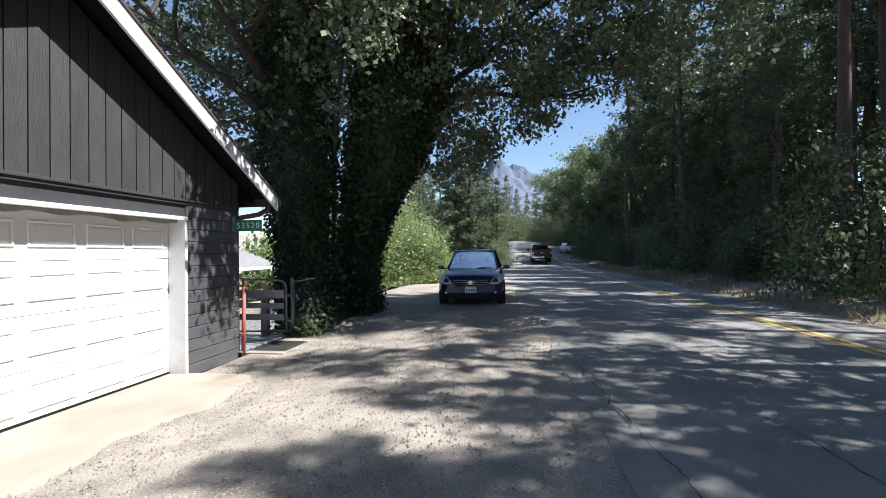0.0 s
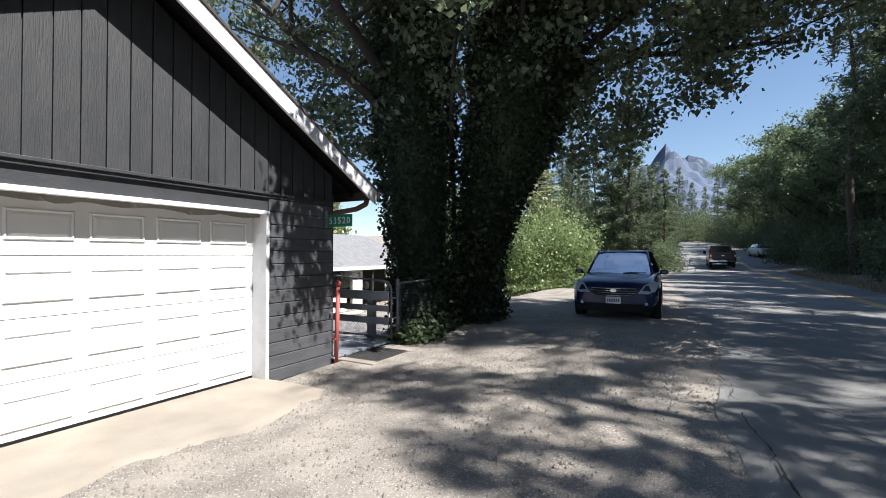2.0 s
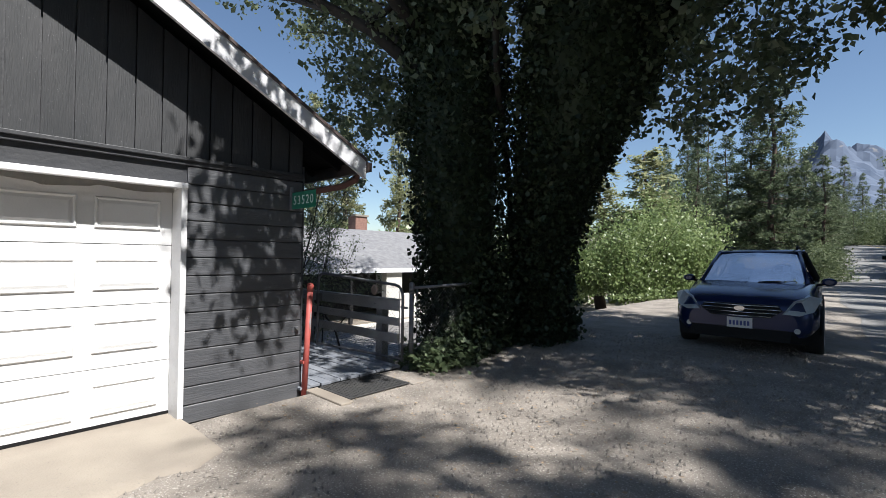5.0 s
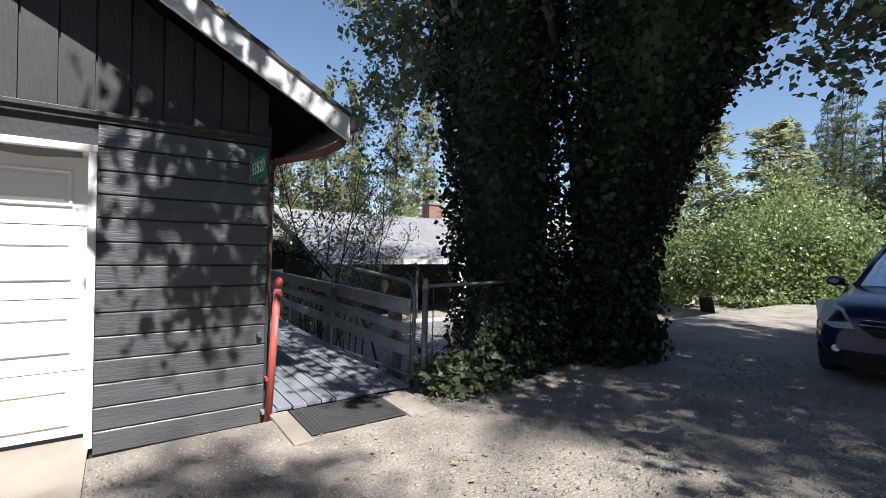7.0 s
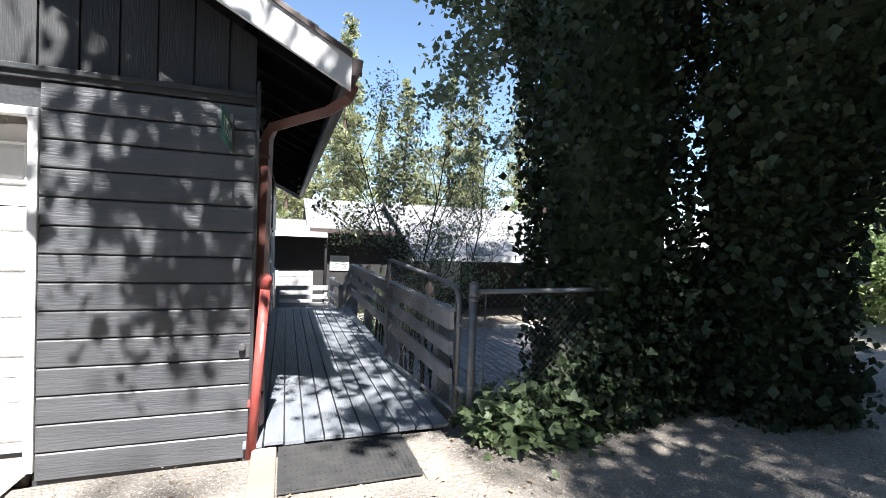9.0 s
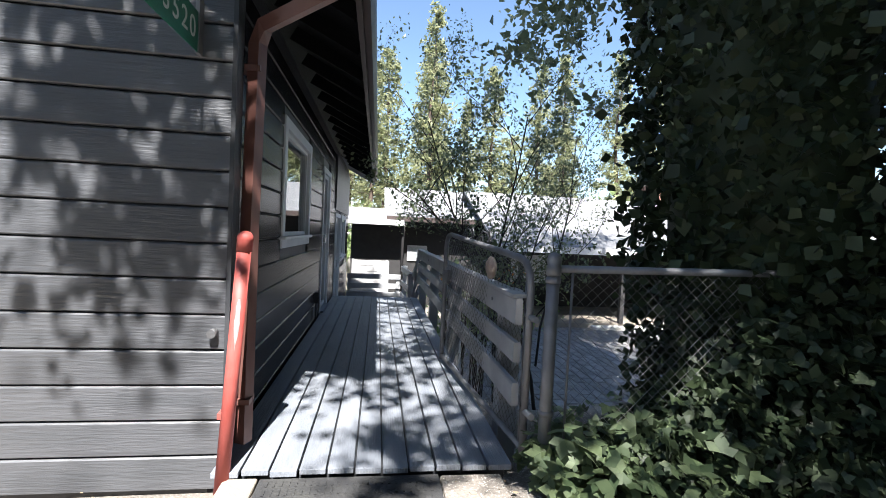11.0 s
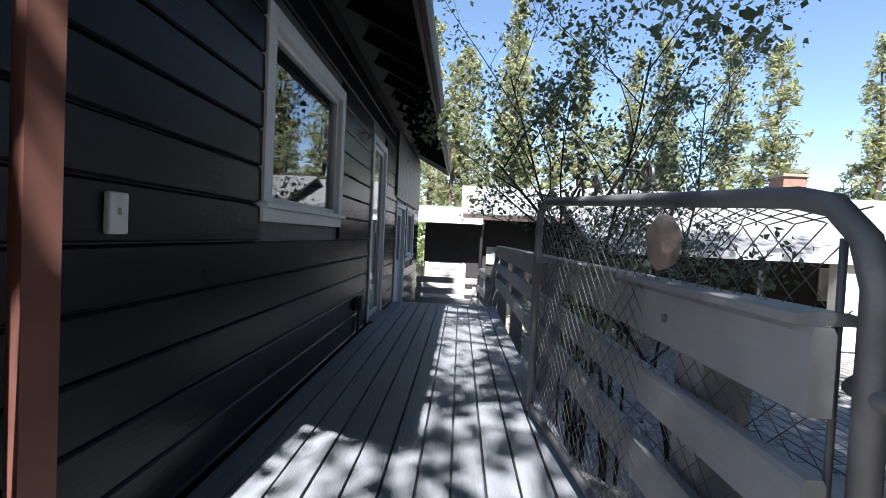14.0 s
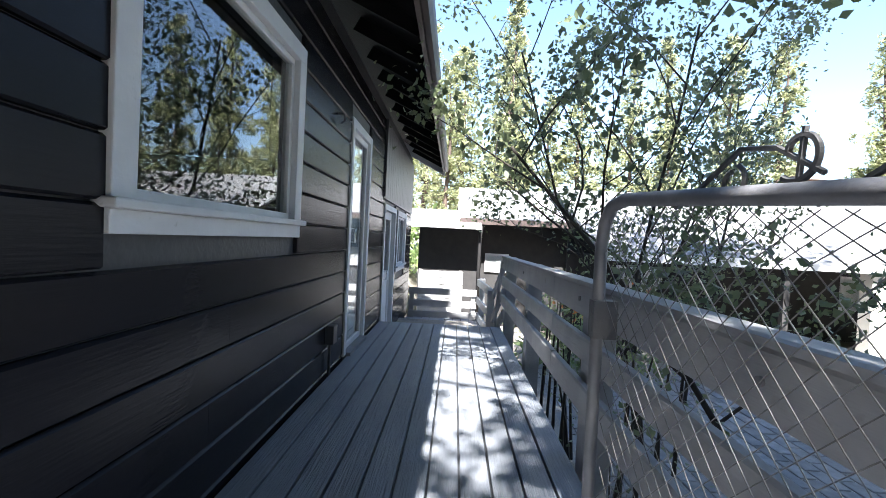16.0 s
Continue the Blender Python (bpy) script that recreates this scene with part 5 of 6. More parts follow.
        for y in (-1.42, 1.38):
            wheel(t, s * 0.83, y, 0.335, 0.335, 0.22, s)
            bm = bmesh.new()
            tube(bm, [(s * 0.912, y + 0.39 * math.cos(a), 0.335 + 0.39 * math.sin(a)) for a in [math.pi * k / 14 for k in range(15)]], 0.018, 5)
            part("wheel_arch", bm, "blackplastic", t)
    bm = bmesh.new()
    loft(bm, [[(0.74, -1.0, 1.015), (0.0, -1.13, 1.03), (-0.74, -1.0, 1.015)], [(0.65, -0.45, 1.34), (0, -0.55, 1.36), (-0.65, -0.45, 1.34)], [(0.585, -0.10, 1.515), (0, -0.16, 1.535), (-0.585, -0.10, 1.515)]], close=False, cap=False)
    bmesh.ops.solidify(bm, geom=list(bm.faces), thickness=0.005)
    g = part("windscreen", bm, "carglass", t, "sloping windscreen", False)
    g.visible_shadow = False
    bm = bmesh.new()
    loft(bm, [[(-0.36, -2.40, 0.585), (0.36, -2.40, 0.585), (0.50, -2.375, 0.69), (0.45, -2.36, 0.765), (-0.45, -2.36, 0.765), (-0.50, -2.375, 0.69)], [(-0.36, -2.30, 0.585), (0.36, -2.30, 0.585), (0.50, -2.28, 0.69), (0.45, -2.26, 0.765), (-0.45, -2.26, 0.765), (-0.50, -2.28, 0.69)]], smooth=False)
    gr = part("grille", bm, "blackplastic", t, "black grille opening")
    for k in range(4):
        z = 0.60 + 0.05 * k
        w = (0.37, 0.44, 0.48, 0.455)[k]
        pipe("chrome_bar", [(-w, -2.395, z), (0, -2.412, z - 0.006), (w, -2.395, z)], 0.009, "chrome", gr, "", 6)
    bm = bmesh.new()
    tube(bm, [(0, -2.43, 0.70), (0, -2.41, 0.70)], 0.045, 14)
    bmesh.ops.scale(bm, vec=(1.5, 1, 0.8), verts=bm.verts, space=Matrix.Translation((0, 2.42, -0.70)))
    part("badge", bm, "chrome", gr, "oval chrome badge")
    bm = bmesh.new()
    loft(bm, [[(-0.78, -2.22, 0.24), (0.78, -2.22, 0.24), (0.80, -2.20, 0.44), (-0.80, -2.20, 0.44)], [(-0.58, -2.385, 0.26), (0.58, -2.385, 0.26), (0.60, -2.39, 0.42), (-0.60, -2.39, 0.42)]], smooth=False)
    part("bumper", bm, "blackplastic", t, "black lower bumper")
    pl = box("licence_plate", -0.155, 0.155, -2.42, -2.395, 0.42, 0.565, "plate", t, "white licence plate")
    for k in range(6):
        box("plate_mark", -0.125 + 0.044 * k, -0.098 + 0.044 * k, -2.423, -2.419, 0.455, 0.52, "plateblue", pl)
    for s in (-1, 1):
        bm = bmesh.new()
        bx(bm, s * 0.36 - 0.24, s * 0.36 + 0.24, 0.1, 0.26, 0.62, 1.13, 0.05)
        bx(bm, s * 0.36 - 0.13, s * 0.36 + 0.13, 0.2, 0.28, 1.13, 1.33, 0.04)
        part("seat", bm, "blackplastic", t, "dark front seat")
        pipe("wiper", [(s * 0.1, -1.11, 1.03), (s * 0.1 + 0.5, -1.02, 1.06)], 0.008, "blackplastic", t)
    bm = bmesh.new()
    loft(bm, [[(-0.76, 2.22, 0.9), (0.76, 2.22, 0.9), (0.74, 2.2, 1.16), (-0.74, 2.2, 1.16)], [(-0.76, 2.34, 0.9), (0.76, 2.34, 0.9), (0.74, 2.27, 1.16), (-0.74, 2.27, 1.16)]], smooth=False)
    part("tailgate", bm, "carblue", t, "blue rear hatch")
    bm = bmesh.new()
    loft(bm, [[(-0.72, 2.22, 1.15), (0.72, 2.22, 1.15)], [(-0.58, 2.04, 1.48), (0.58, 2.04, 1.48)]], close=False, cap=False)
    bmesh.ops.solidify(bm, geom=list(bm.faces), thickness=0.005)
    part("rear_glass", bm, "carglass", t, "tinted rear window")
    box("headliner", -0.58, 0.58, -0.05, 1.95, 1.49, 1.52, "blackplastic", t)
    box("rear_seat", -0.62, 0.62, 1.0, 1.2, 0.6, 1.22, "blackplastic", t, "", 0.05)
    box("dashboard", -0.72, 0.72, -0.95, -0.55, 0.9, 1.02, "blackplastic", t)
    t.matrix_basis = pose(*place, 0, 0, turn)
    return t


wagon((-0.80, 14.75, 0.20), 2.5)


def pickup(place, turn):
    """Faces +y in its own frame; the tail is at -y."""
    t = thing("pickup_truck", (0, 0, 0), "dark grey crew-cab pickup truck on the road", "truck")
    bm = bmesh.new()
    loft(bm, body_loft([(-0.72, 0.95, 0.98, 0.93, 0.55, 1.05, 1.30), (0.5, 0.95, 0.985, 0.95, 0.52, 1.08, 1.32), (1.6, 0.95, 0.985, 0.94, 0.52, 1.08, 1.30), (1.75, 0.95, 0.985, 0.9, 0.52, 1.05, 1.27), (2.9, 0.94, 0.975, 0.85, 0.55, 1.0, 1.22), (3.12, 0.88, 0.92, 0.8, 0.6, 0.95, 1.12)]))
    part("cab_body", bm, "cargrey", t, "dark grey cab body")
    bm = bmesh.new()
    loft(bm, body_loft([(-0.66, 0.84, 0.90, 0.70, 1.25, 1.30, 1.92), (-0.5, 0.86, 0.90, 0.74, 1.25, 1.32, 1.95), (0.9, 0.86, 0.90, 0.74, 1.25, 1.32, 1.96), (1.15, 0.86, 0.90, 0.70, 1.25, 1.30, 1.90), (1.85, 0.86, 0.9, 0.86, 1.22, 1.26, 1.30)]))
    part("cab_roof", bm, "cargrey", t, "dark grey cab roof")
    bm = bmesh.new()
    bx(bm, -0.66, 0.66, -0.70, -0.655, 1.36, 1.84, 0.01)
    part("rear_window", bm, "carglass", t, "dark rear window")
    for s in (-1, 1):
        bm = bmesh.new()
        bx(bm, s * 0.985 - 0.05, s * 0.985 + 0.0, -2.75, -0.74, 0.62, 1.34, 0.02)
        part("bed_side", bm, "cargrey", t)
        bm = bmesh.new()
        bx(bm, s * 0.80 - 0.01, s * 0.80 + 0.01, 0.15 - 0.7, 1.2, 1.36, 1.83, 0.005)
        part("side_glass", bm, "carglass", t, "dark side windows")
        bm = bmesh.new()
        bx(bm, s * 0.90 - 0.085, s * 0.90 + 0.085, -2.80, -2.70, 0.86, 1.27, 0.015)
        tl = part("tail_light", bm, "taillamp", t, "red tail light")
        box("reverse_lamp", s * 0.90 - 0.06, s * 0.90 + 0.06, -2.81, -2.79, 0.98, 1.10, "lamp", tl)
        for y in (-1.55, 2.15):
            wheel(t, s * 0.86, y, 0.41, 0.41, 0.28, s, "chrome", 8)
        pipe("side_step", [(s * 1.0, -0.5, 0.47), (s * 1.02, 1.5, 0.47)], 0.05, "chrome", t, "chrome side step", 8)
        bm = bmesh.new()
        bx(bm, s * 1.17 - 0.11, s * 1.17 + 0.11, 1.40, 1.52, 1.22, 1.52, 0.03)
        part("door_mirror", bm, "blackplastic", t)
    bm = bmesh.new()
    bx(bm, -0.80, 0.80, -2.78, -2.72, 0.76, 1.32, 0.015)
    tg = part("tailgate", bm, "cargrey", t, "dark grey tailgate")
    bm = bmesh.new()
    tube(bm, [(0, -2.79, 1.05), (0, -2.78, 1.05)], 0.10, 18)
    bmesh.ops.scale(bm, vec=(1.3, 1, 0.5), verts=bm.verts, space=Matrix.Translation((0, 2.78, -1.05)))
    part("badge", bm, "chrome", tg, "oval badge")
    box("bed_floor", -0.93, 0.93, -2.72, -0.74, 0.62, 0.70, "blackplastic", t)
    bm = bmesh.new()
    loft(bm, [[(-1.0, y, 0.52), (-0.3, y - d, 0.55), (0.3, y - d, 0.55), (1.0, y, 0.52), (1.0, y, 0.72), (0.3, y - d, 0.66), (-0.3, y - d, 0.66), (-1.0, y, 0.72)] for y, d in ((-2.72, 0.0), (-2.95, 0.03))], smooth=False)
    bp = part("rear_bumper", bm, "chrome", t, "chrome rear bumper")
    box("licence_plate", -0.155, 0.155, -3.0, -2.985, 0.57, 0.70, "plate", bp)
    bm = bmesh.new()
    bx(bm, -0.7, 0.7, -2.6, 2.9, 0.40, 0.56, 0.02)
    part("chassis", bm, "blackplastic", t)
    t.matrix_basis = pose(*place, 0, 0, turn)
    return t


pickup((3.1, 50.0, ground_z(3.1, 50) + 0.04), 1.2)


def far_car():
    t = thing("distant_car", (0, 0, 0), "white car parked far off beside the road", "car")
    bm = bmesh.new()
    loft(bm, body_loft([(-2.2, 0.7, 0.8, 0.7, 0.3, 0.6, 0.85), (-1.2, 0.85, 0.88, 0.8, 0.25, 0.7, 0.95), (1.5, 0.85, 0.88, 0.82, 0.25, 0.7, 1.0), (2.2, 0.75, 0.82, 0.72, 0.3, 0.7, 0.95)]))
    part("body", bm, "carwhite", t)
    bm = bmesh.new()
    loft(bm, body_loft([(-1.0, 0.8, 0.8, 0.74, 0.9, 0.95, 1.0), (-0.4, 0.8, 0.78, 0.62, 0.9, 1.0, 1.42), (1.0, 0.8, 0.78, 0.62, 0.9, 1.0, 1.42), (1.8, 0.8, 0.8, 0.7, 0.9, 0.95, 1.0)]))
    part("cabin", bm, "carglass", t, "dark cabin windows")
    for s in (-1, 1):
        for y in (-1.35, 1.35):
            wheel(t, s * 0.78, y, 0.32, 0.32, 0.2, s)
    t.matrix_basis = pose(7.6, 62, ground_z(7.6, 62), 0, 0, 12)


far_car()

IVY_LIMBS_A = [(4.2, -0.8, -0.3, 0.7, 6, 0.13), (5.2, -0.3, -0.9, 0.6, 6, 0.13), (6.2, 0.5, -0.7, 0.8, 6, 0.13), (5.6, -0.9, 0.4, 0.8, 6, 0.13), (8, 0.1, 0.2, 1.0, 6, 0.13), (7.2, -0.5, -0.4, 0.9, 6, 0.12), (5.0, -1.0, 0.0, 0.35, 6.5, 0.11)]
IVY_LIMBS_B = [(6.0, 0.42, -0.95, 0.3, 5.4, 0.06), (5.0, 0.9, 0.1, 0.62, 6, 0.10), (6.6, 0.35, -0.9, 0.42, 5, 0.08), (6.0, 0.7, -0.6, 0.7, 6.5, 0.13), (6.5, -0.4, -0.8, 0.7, 6, 0.13), (7.0, 0.8, 0.4, 0.7, 6, 0.13), (8, 0.1, 0.2, 1.0, 6, 0.13), (7.0, 0.5, -0.1, 0.9, 6, 0.13), (5.5, 1.0, 0.3, 0.5, 6, 0.09)]
ivy_tree("ivy_oak", "tall oak smothered in dark ivy beside the gate", (*IVY_A, 0),
         [(-4.58, 10.68, -0.6), (-4.58, 10.68, 1.5), (-4.72, 10.65, 4.0), (-4.88, 10.65, 6.5), (-5.0, 10.8, 9.0)], [0.56, 0.66, 0.80, 0.82, 0.5], 9, 3, (0, 0), 29000, IVY_LIMBS_A)
ivy_tree("ivy_oak", "broad oak smothered in dark ivy at the shoulder", (*IVY_B, 0),
         [(-3.60, 11.75, -0.2), (-3.58, 11.70, 1.5), (-3.36, 11.65, 2.6), (-2.80, 11.55, 4.2), (-2.45, 11.5, 5.8), (-2.2, 11.7, 7.6), (-2.1, 11.8, 9.2)], [0.50, 0.40, 0.58, 0.96, 1.12, 0.9, 0.45], 9, 5, (0, 0), 42000, IVY_LIMBS_B)


t = thing("slim_stem", (-4.6, 12.4, 0.2), "slim bare dark tree stem leaning between the ivy oaks", "tree")
pipe("trunk", [(-4.62, 12.42, -0.1), (-4.58, 12.3, 1.2), (-4.25, 11.65, 3.0), (-3.75, 10.55, 4.4), (-3.35, 9.9, 5.6), (-3.0, 9.5, 7.4)], [0.075, 0.068, 0.06, 0.055, 0.05, 0.035], "bark", t, "", 8)
c = np.array([-3.2, 9.8, 6.8]) + np.random.default_rng(15).normal(size=(900, 3)) * np.array([0.5, 0.5, 0.6])
quads("crown", leaves_at(c, 0.10, np.random.default_rng(16), 0.8), "oak", t)


def ivy_bank():
    """Ivy that has swallowed the wire fence between gate and trees."""
    t = thing("ivy_bank", (-4.2, 11, 0), "dense ivy bank covering the wire fence", "ivy")
    rng = np.random.default_rng(9)
    n = 10500
    y = 9.25 + 3.5 * rng.uniform(0, 1, n) ** 1.1
    w = np.interp(y, [9.2, 9.8, 11, 13, 15.5], [0.22, 0.42, 0.55, 0.75, 0.6])
    h = np.interp(y, [9.2, 9.7, 10.2, 10.8, 13, 15.5], [0.12, 0.36, 0.78, 1.20, 1.35, 0.8])
    cx = np.interp(y, [9.2, 10, 12, 15.5], [-4.05, -4.12, -4.2, -4.9])
    a = rng.uniform(-0.05, math.pi + 0.05, n)
    lump = np.array([noise.noise((q * 1.7, r * 1.5, 0)) for q, r in zip(y, a)])
    k = (1 + 0.28 * lump + 0.10 * rng.normal(size=n)) * rng.uniform(0.8, 1.02, n)
    c = np.stack([cx + w * k * np.cos(a), y, np.maximum(0.02, h * k * np.sin(a)) + 0.12 * (y > 10.5)], 1)
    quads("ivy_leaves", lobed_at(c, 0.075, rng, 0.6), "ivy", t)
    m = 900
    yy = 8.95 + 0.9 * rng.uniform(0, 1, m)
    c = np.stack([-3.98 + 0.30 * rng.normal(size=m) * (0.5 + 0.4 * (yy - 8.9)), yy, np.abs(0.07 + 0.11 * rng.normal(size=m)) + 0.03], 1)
    # runners in the paler ivy colour that stands for sun on them
    quads("runner_leaves", lobed_at(c, 0.095, rng, 1.2), "ivy_lit", t, "ivy runners coloured lighter for sunlight")


ivy_bank()

under = [shrub("understory_shrub", "shaded green understory shrub at the forest edge", (9.3, 19.5, ground_z(9.3, 19.5)), (1.5, 1.4, 2.2), 41, 0.085, 5200, "under", "shrub", 7, group="forest understory"),
         shrub("understory_shrub", "shaded green understory shrub at the forest edge", (10.4, 25, ground_z(10.4, 25)), (1.9, 1.7, 3.2), 42, 0.10, 6000, "under", "shrub", 7, group="forest understory")]
# forest beyond the road: four built pines, copied
pines = [pine("pine_tree", "tall dark pine in the roadside forest", (11.5, 41, ground_z(11.5, 41)), 24, 11, reach=3.2, bare=0.15, group="roadside pines"),
         pine("pine_tree", "tall dark pine in the roadside forest", (10.2, 33, ground_z(10.2, 33)), 20, 12, reach=3.6, bare=0.06, group="roadside pines", tuft=13),
         pine("pine_tree", "tall dark pine in the roadside forest", (13.0, 36, ground_z(13, 36)), 27, 13, reach=3.4, bare=0.22, group="roadside pines"),
         pine("pine_tree", "tall dark pine with a high bare trunk in the roadside forest", (10.4, 12.2, ground_z(10.4, 12.2)), 26, 14, radius=0.2, reach=3.4, bare=0.45, group="roadside pines"),
         pine("pine_tree", "slim sparse pine at the forest edge", (9.9, 6.1, ground_z(9.9, 6.1)), 18.2, 15, reach=1.9, bare=0.42, dens=0.4, group="roadside pines")]
H0 = (24, 20, 27, 26, 18.2)
rnd = random.Random(5)


def put_pine(x, y, h, kind=None):
    k = rnd.randrange(3) if kind is None else kind
    s = h / H0[k]
    c = copy_thing(pines[k], pose(x, y, ground_z(x, y), 0, 0, rnd.uniform(0, 360)))
    w = s if s > 0.8 else 0.5 * (s + 0.9)
    c.scale = (w, w, s)


# tall stand level with the parked car, lower trees opposite the garage, a gap opposite the bright hedge
for x, y, h in [(13.5, 10.8, 25), (9.8, 14.6, 26), (15.0, 17.2, 22), (14.8, 20.2, 23), (16.5, 24.5, 23), (17.5, 8.5, 28), (15.8, 13.2, 28)]:
    put_pine(x, y, h, 3)
for x, y, h in [(9.9, 2.6, 15.5), (10.2, 4.4, 15.5), (13.6, 2.4, 18.5), (12.4, -2.2, 19), (9.8, -3.4, 16),
                (27, 6, 28), (28, 11, 30), (27, 17, 30), (25, 24, 29), (21, 34, 28), (25, 33, 30), (20, 39, 27), (24, 42, 29), (28, 29, 30), (19.5, 46, 27), (23, 50, 29), (20, 56, 27), (26, 1, 27), (24, -4, 27),
                (17.0, 20.5, 24), (20.5, 23.5, 26), (19.0, 27.0, 24), (23.0, 19.5, 28), (24.0, 14.0, 28), (22.5, 30.0, 27),
                (10.6, 19.6, 12), (11.6, 27.5, 12), (12.5, 23.4, 11), (14.2, 29.8, 17), (10.4, 30.6, 15)]:
    put_pine(x, y, h)
for y in range(36, 132, 5):
    for row in range(3 if y < 75 else 2):
        put_pine((12.4, 17.0, 22.5)[row] + rnd.uniform(-0.8, 1.6) + bend(y), y + rnd.uniform(-1.8, 1.8), (rnd.uniform(6, 10), rnd.uniform(13, 17), rnd.uniform(20, 25))[row], 1 if y > 60 or row == 0 else None)
for y in range(-16, -3, 4):
    for row in range(2):
        put_pine(9.8 + row * 4.5 + rnd.uniform(-0.8, 1.2), y + rnd.uniform(-1.2, 1.2), rnd.uniform(16, 24))
put_pine(9.2, 37, 19, 4)
put_pine(10.6, 33, 20, 3)
put_pine(10.0, 28, 17, 4)
# left of the road beyond the hedge
for x, y, h in [(-3.3, 38, 15.0), (-4.6, 39.5, 11), (-6.6, 43, 11.5), (-1.9, 60, 10.5), (-4.6, 52, 11), (-3.8, 68, 11), (-2.4, 77, 10), (-2.0, 96, 9), (-3.0, 110, 10), (-9.5, 47, 12), (-7, 62, 11), (-8, 84, 11)]:
    put_pine(x, y, h, 1)
# forest closing the view where the road bends away
for k in range(26):
    put_pine(-44 + 3.5 * k + rnd.uniform(-1, 1), 148 + rnd.uniform(-10, 24) + 0.1 * abs(k - 13), rnd.uniform(15, 22), 1)
for k in range(40):
    c = copy_thing(under[1], pose(-40 + 2.2 * k, 126 + rnd.uniform(-8, 12), ground_z(0, 128) - 0.5, 0, 0, 31 * k))
    c.scale = (2.6, 2.6, 2.2)
for k in range(44):
    y = 40 + 2.1 * k
    x = -1.2 - rnd.uniform(0, 2.5) - 3.0 * (k % 2) + bend(y)
    c = copy_thing(under[k % 2], pose(x, y, ground_z(x, y), 0, 0, 31 * k))
    c.scale = (1.5, 1.5, rnd.uniform(1.0, 2.0))
for k in range(9):
    put_pine(-13 - 3.2 * k + rnd.uniform(-1, 1), 66 + 7 * k, rnd.uniform(15, 22))
broad_tree("roadside_oak", "broad roadside oak leaning over the asphalt", (10.6, 1.4, ground_z(10.6, 1.4)), 7.0, 91, 0.24, 0.14, 10, 0.4, "oak", 0.5, (0.0, 0.05), 0.4, 9, 3)
far_oak = broad_tree("roadside_tree", "broad green tree overhanging the far road", (12.2, 50, ground_z(12.2, 50)), 9.5, 95, 0.26, 0.24, 22, 0.40, "far_oak", 0.46, (0.0, 0), 0.3, 9, 3, "roadside broadleaf trees")
for k, (x, y, s) in enumerate([(9.6, 42, 0.85), (9.6, 58, 1.1), (9.2, 66, 1.2), (9.0, 75, 1.3), (8.6, 85, 1.35), (8.4, 97, 1.4), (8.4, 110, 1.4), (11.5, 54, 1.2), (11, 70, 1.4)]):
    copy_thing(far_oak, pose(x + 2.4, y, ground_z(x + 2.4, y), 0, 0, 70 * k)).scale = (0.85 * s, 0.85 * s, 0.85 * s)
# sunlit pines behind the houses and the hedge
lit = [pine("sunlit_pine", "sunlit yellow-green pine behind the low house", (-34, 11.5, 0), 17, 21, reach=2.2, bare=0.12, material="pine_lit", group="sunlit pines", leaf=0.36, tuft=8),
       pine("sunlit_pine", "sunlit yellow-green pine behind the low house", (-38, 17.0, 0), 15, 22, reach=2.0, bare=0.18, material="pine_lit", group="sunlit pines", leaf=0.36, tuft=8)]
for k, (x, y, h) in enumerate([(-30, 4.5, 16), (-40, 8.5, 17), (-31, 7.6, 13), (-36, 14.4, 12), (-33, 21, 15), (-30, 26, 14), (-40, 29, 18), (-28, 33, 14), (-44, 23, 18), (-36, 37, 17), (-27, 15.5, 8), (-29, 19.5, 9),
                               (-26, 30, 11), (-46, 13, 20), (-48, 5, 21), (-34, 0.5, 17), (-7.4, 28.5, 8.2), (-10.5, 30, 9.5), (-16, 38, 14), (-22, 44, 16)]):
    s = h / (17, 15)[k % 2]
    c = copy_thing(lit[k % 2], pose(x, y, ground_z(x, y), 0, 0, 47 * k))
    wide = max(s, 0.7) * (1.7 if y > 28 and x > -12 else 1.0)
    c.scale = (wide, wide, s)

# hedge and understory
shrub("bright_hedge", "bright yellow-green leafy hedge in full sun", (-6.3, 23.6, 0.0), (2.6, 1.6, 3.5), 31, 0.10, 21000, "bush", "hedge", 16)
shrub("bright_hedge", "bright yellow-green leafy hedge in full sun", (-4.2, 24.4, 0.1), (1.4, 1.3, 2.7), 32, 0.10, 12000, "bush", "hedge", 12)
shrub("bright_hedge", "bright yellow-green leafy hedge in full sun", (-6.0, 26.8, 0.1), (2.3, 1.6, 4.4), 34, 0.10, 15000, "bush", "hedge", 12)
shrub("bright_hedge", "bright yellow-green leafy hedge in full sun", (-9.6, 23.4, -0.1), (2.2, 1.6, 3.2), 33, 0.10, 12000, "bush", "hedge", 12)
for k in range(72):
    y = -6 + k * 2.1 + rnd.uniform(-0.8, 0.8)
    x = 9.0 + rnd.uniform(0, 1.2) + (k % 3) * 2.2 + bend(y)
    c = copy_thing(under[k % 2], pose(x, y, ground_z(x, y), 0, 0, 61 * k))
    s = rnd.uniform(0.7, 1.5)
    c.scale = (s, s, s * rnd.uniform(0.8, 1.3))
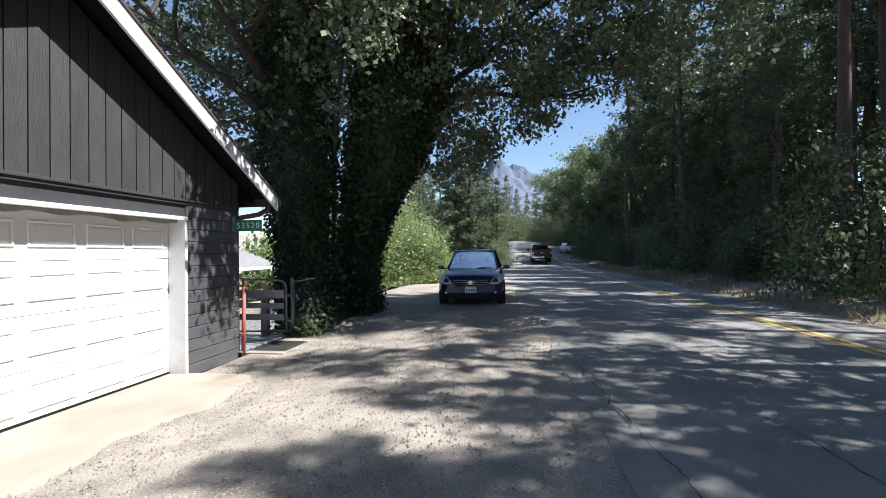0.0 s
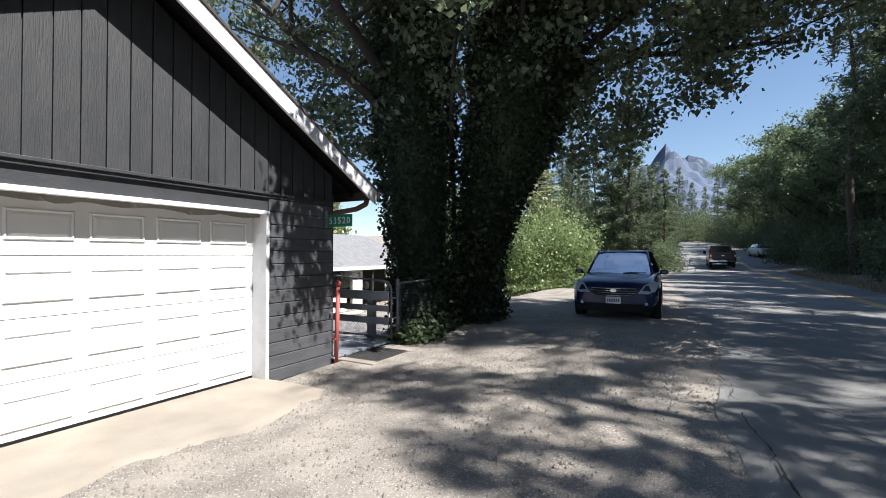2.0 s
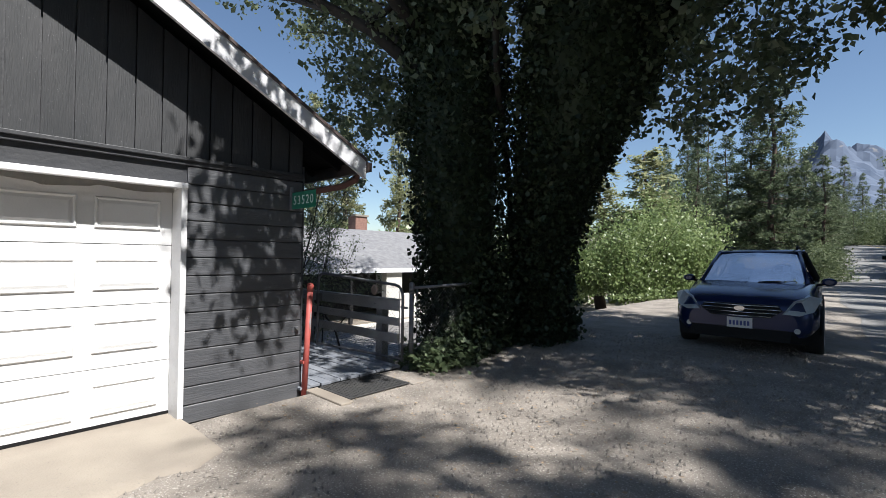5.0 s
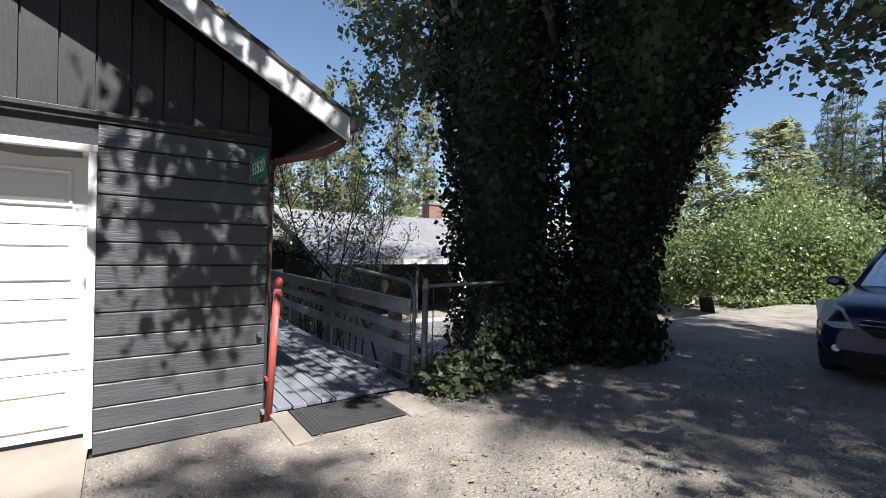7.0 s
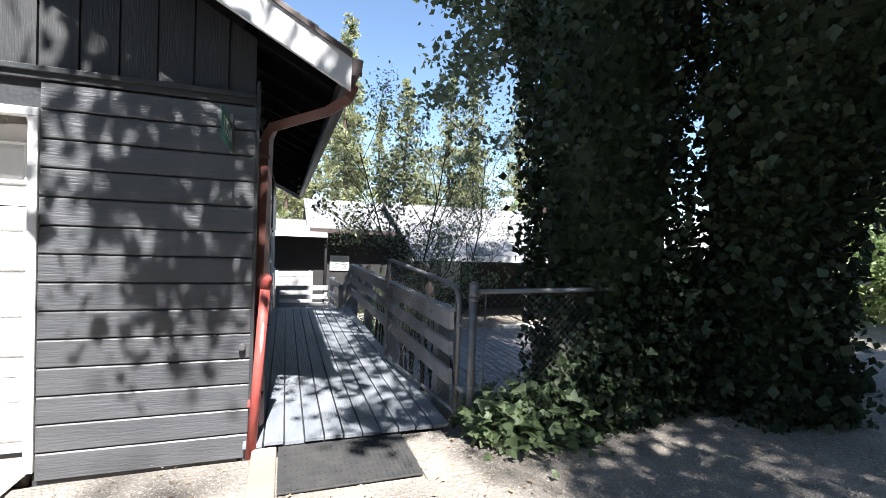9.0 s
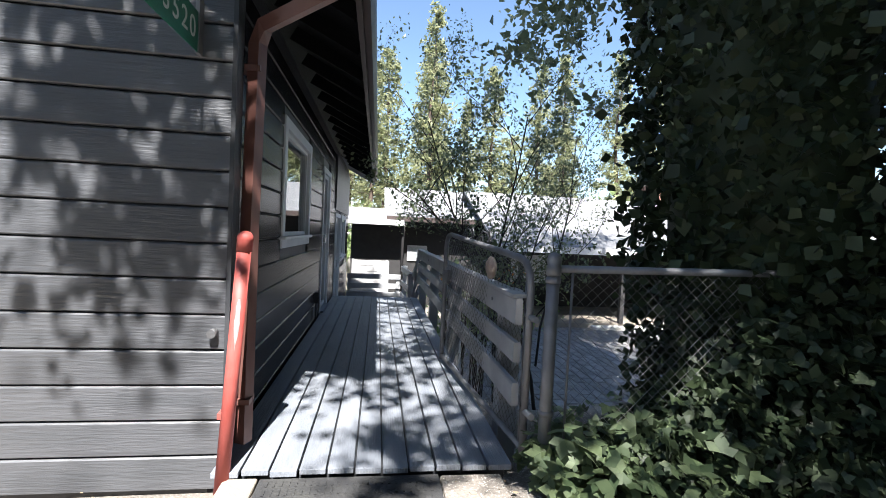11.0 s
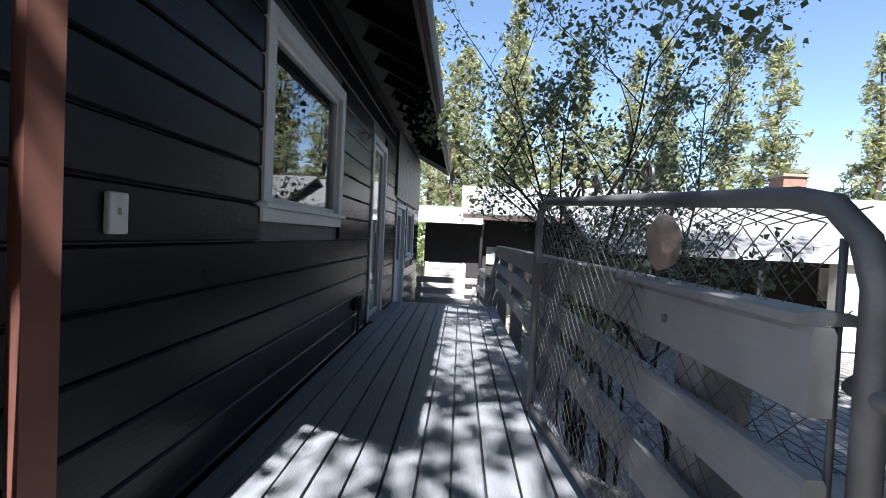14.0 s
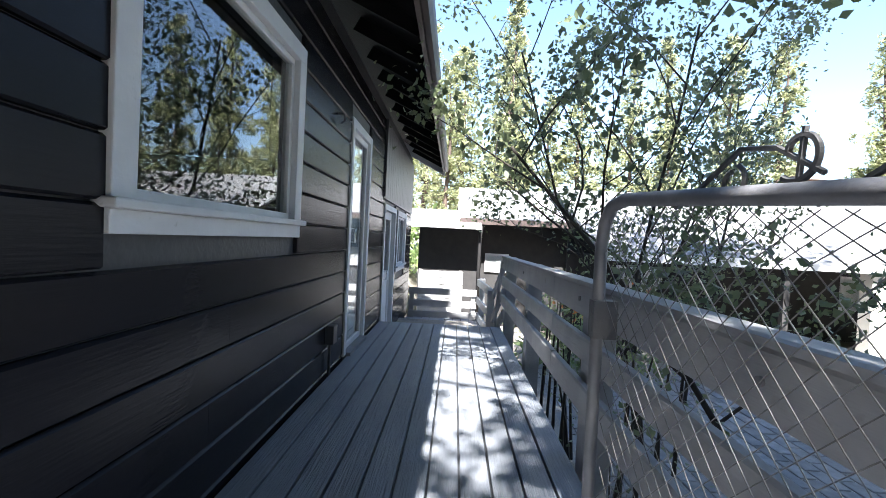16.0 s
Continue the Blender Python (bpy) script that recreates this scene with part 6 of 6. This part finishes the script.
for k, (x, y, s) in enumerate([(-24.5, 5.5, 1.0), (-26, 10, 1.3), (-27, 13, 1.4), (-26.5, 17, 1.3), (-25.5, 22, 1.5), (-24, 28, 1.6), (-20.5, 5.0, 0.9), (-14.5, 30, 1.6), (-9, 36, 1.7), (-18, 34, 1.7)]):
    if k == 0:
        first = shrub("sunlit_shrub", "sunlit light green shrub behind the houses", (x, y, ground_z(x, y)), (2.0, 2.0, 3.0), 51, 0.2, 2600, "bush", "shrub", 8, group="sunlit shrubs")
    else:
        copy_thing(first, pose(x, y, ground_z(x, y), 0, 0, 50 * k)).scale = (s, s, s * 1.15)

# slim garden trees and stems along the patio side of the deck fence
for k, (x, y, h, lean) in enumerate([(-8.6, 10.0, 4.6, (0.05, 0.06)), (-9.6, 10.5, 5.0, (-0.05, 0.0)), (-7.3, 10.2, 3.4, (0.1, 0.05)), (-11.2, 10.2, 3.8, (0, 0.05)), (-10.6, 11.4, 5.2, (0.02, 0.1))]):
    broad_tree("garden_tree", "slim leafy garden tree beside the deck fence", (x, y, ground_z(x, y) - 0.05), h, 60 + k, 0.026, 0.050, 24, 0.13, "oak", 0.34, lean, 0.30, 9, 2, "garden trees", 0.9)
rng_s = np.random.default_rng(77)
t = thing("shrub_stems", (-8.3, 9.6, -1.3), "clump of bare dark shrub stems below the fence", "shrub")
bm = bmesh.new()
for k in range(24):
    x, y = rng_s.uniform(-10.2, -7.6), rng_s.uniform(9.35, 9.9)
    z = ground_z(x, y)
    dx, dy = rng_s.normal(0, 0.14), rng_s.normal(0.03, 0.08)
    hh = rng_s.uniform(1.2, 2.2)
    tube(bm, [(x, y, z - 0.05), (x + dx * 0.4, y + dy * 0.4, z + hh * 0.5), (x + dx, y + dy, z + hh)], [0.022, 0.016, 0.006], 5, cap=False)
part("stemwork", bm, "bark", t)["kind"] = "stuff"
c = np.stack([rng_s.uniform(-10.6, -7.2, 1100), rng_s.uniform(9.35, 10.1, 1100), rng_s.normal(0.05, 0.38, 1100)], 1)
quads("foliage", leaves_at(c, 0.05, rng_s, 0.6, 0.7), "oak", t)
t = thing("flower_bed", (-13.8, 10.8, -1.3), "low green plants with orange flowers", "plant")
c = np.stack([rng_s.normal(-13.6, 0.5, 900), rng_s.normal(10.9, 0.9, 900), -1.3 + np.abs(rng_s.normal(0.5, 0.5, 900))], 1)
quads("foliage", leaves_at(c, 0.15, rng_s, 0.4, 0.5), "bush", t)
c = np.stack([rng_s.normal(-13.2, 0.3, 60), rng_s.normal(10.9, 0.6, 60), rng_s.normal(0.1, 0.25, 60)], 1)
quads("blossoms", leaves_at(c, 0.10, rng_s, 0.4, 0.9), "flower", t, "orange blossoms")


# ---- mountain on the horizon, distance haze put into its blue-grey colour ----
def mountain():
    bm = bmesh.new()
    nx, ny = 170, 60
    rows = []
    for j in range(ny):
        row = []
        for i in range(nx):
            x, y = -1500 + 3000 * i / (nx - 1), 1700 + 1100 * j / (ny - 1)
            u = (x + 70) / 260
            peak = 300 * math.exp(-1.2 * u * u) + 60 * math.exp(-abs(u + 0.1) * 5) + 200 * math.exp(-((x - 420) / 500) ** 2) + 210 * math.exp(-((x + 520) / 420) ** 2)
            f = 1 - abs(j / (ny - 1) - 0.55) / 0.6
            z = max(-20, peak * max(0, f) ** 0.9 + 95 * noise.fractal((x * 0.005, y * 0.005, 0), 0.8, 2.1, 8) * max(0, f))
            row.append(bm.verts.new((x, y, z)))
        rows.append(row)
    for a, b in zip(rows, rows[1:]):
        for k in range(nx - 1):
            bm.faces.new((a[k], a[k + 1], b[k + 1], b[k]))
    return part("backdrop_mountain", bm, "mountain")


structure(mountain(), "far granite mountain on the horizon, tinted blue-grey for haze", "mountain")

# ---- loose stones and litter on the dirt ----
rng_g = np.random.default_rng(3)


def pebbles():
    bm = bmesh.new()
    for k in range(14000):
        x, y = rng_g.uniform(-3.9, 1.1), rng_g.uniform(0.4, 13.5)
        r = 0.005 + 0.016 * rng_g.uniform(0, 1) ** 3
        z = ground_z(x, y) + 0.012
        a = rng_g.uniform(0, 6.28)
        ring = [bm.verts.new((x + r * math.cos(a + q * 1.571) * rng_g.uniform(0.7, 1.3), y + r * math.sin(a + q * 1.571) * rng_g.uniform(0.7, 1.3), z - 0.01)) for q in range(4)]
        top = bm.verts.new((x, y, z + r * 0.7))
        for q in range(4):
            bm.faces.new((ring[q], ring[(q + 1) % 4], top))
    return part("pebbles", bm, "rock")


tagged(pebbles(), "small scattered stones on the dirt shoulder", "stones", "", "stuff")
n = 1700
c = np.stack([rng_g.uniform(-4.1, -0.2, n), rng_g.uniform(6.5, 14.0, n), np.zeros(n)], 1)
c[:, 2] = [ground_z(a, b) + 0.022 for a, b in c[:, :2]]
lf = leaves_at(c, 0.035, rng_g, 0, 0.6)
lf[:, :, 2] = c[:, None, 2] + (lf[:, :, 2] - c[:, None, 2]) * 0.2
tagged(quads("leaf_litter", lf, "litter"), "dry brown leaf litter on the dirt", "leaf litter", "", "stuff")
n = 2600
c = np.stack([7.2 + np.abs(rng_g.normal(0.5, 0.7, n)), rng_g.uniform(4, 45, n), np.zeros(n)], 1)
c[:, 2] = [ground_z(a, b) + 0.08 for a, b in c[:, :2]]
tagged(quads("dry_grass", leaves_at(c, 0.28, rng_g, 0, 0.12, droop=-2.0), "drygrass"), "dry grass tufts along the road edge", "grass", "", "stuff")

# ---- patio pavers: near ones singly, the rest joined ----
bm = bmesh.new()
bx(bm, -0.192, 0.192, -0.089, 0.089, 0, 0.03, 0.008)
paver_mesh = bpy.data.meshes.new("paver")
bm.to_mesh(paver_mesh)
bm.free()
paver_mesh.materials.append(M["paver"])
rest = bmesh.new()
count = 0
row = 0
y = 9.86
while y < 19.9:
    x = -8.55 - (0.205 if row % 2 else 0)
    while x > -14.2:
        tilt = rnd.uniform(-0.003, 0.003)
        if count < 300 and x > -12.3 and y < 15.5:
            ob = new("paver", paver_mesh)
            ob.parent = patio
            ob.location = (x, y, -1.362 + tilt)
            count += 1
        else:
            bx(rest, x - 0.192, x + 0.192, y - 0.089, y + 0.089, -1.36, -1.332 + tilt)
        x -= 0.41
    y += 0.205
    row += 1
part("paver_field", rest, "paver", patio)["kind"] = "stuff"
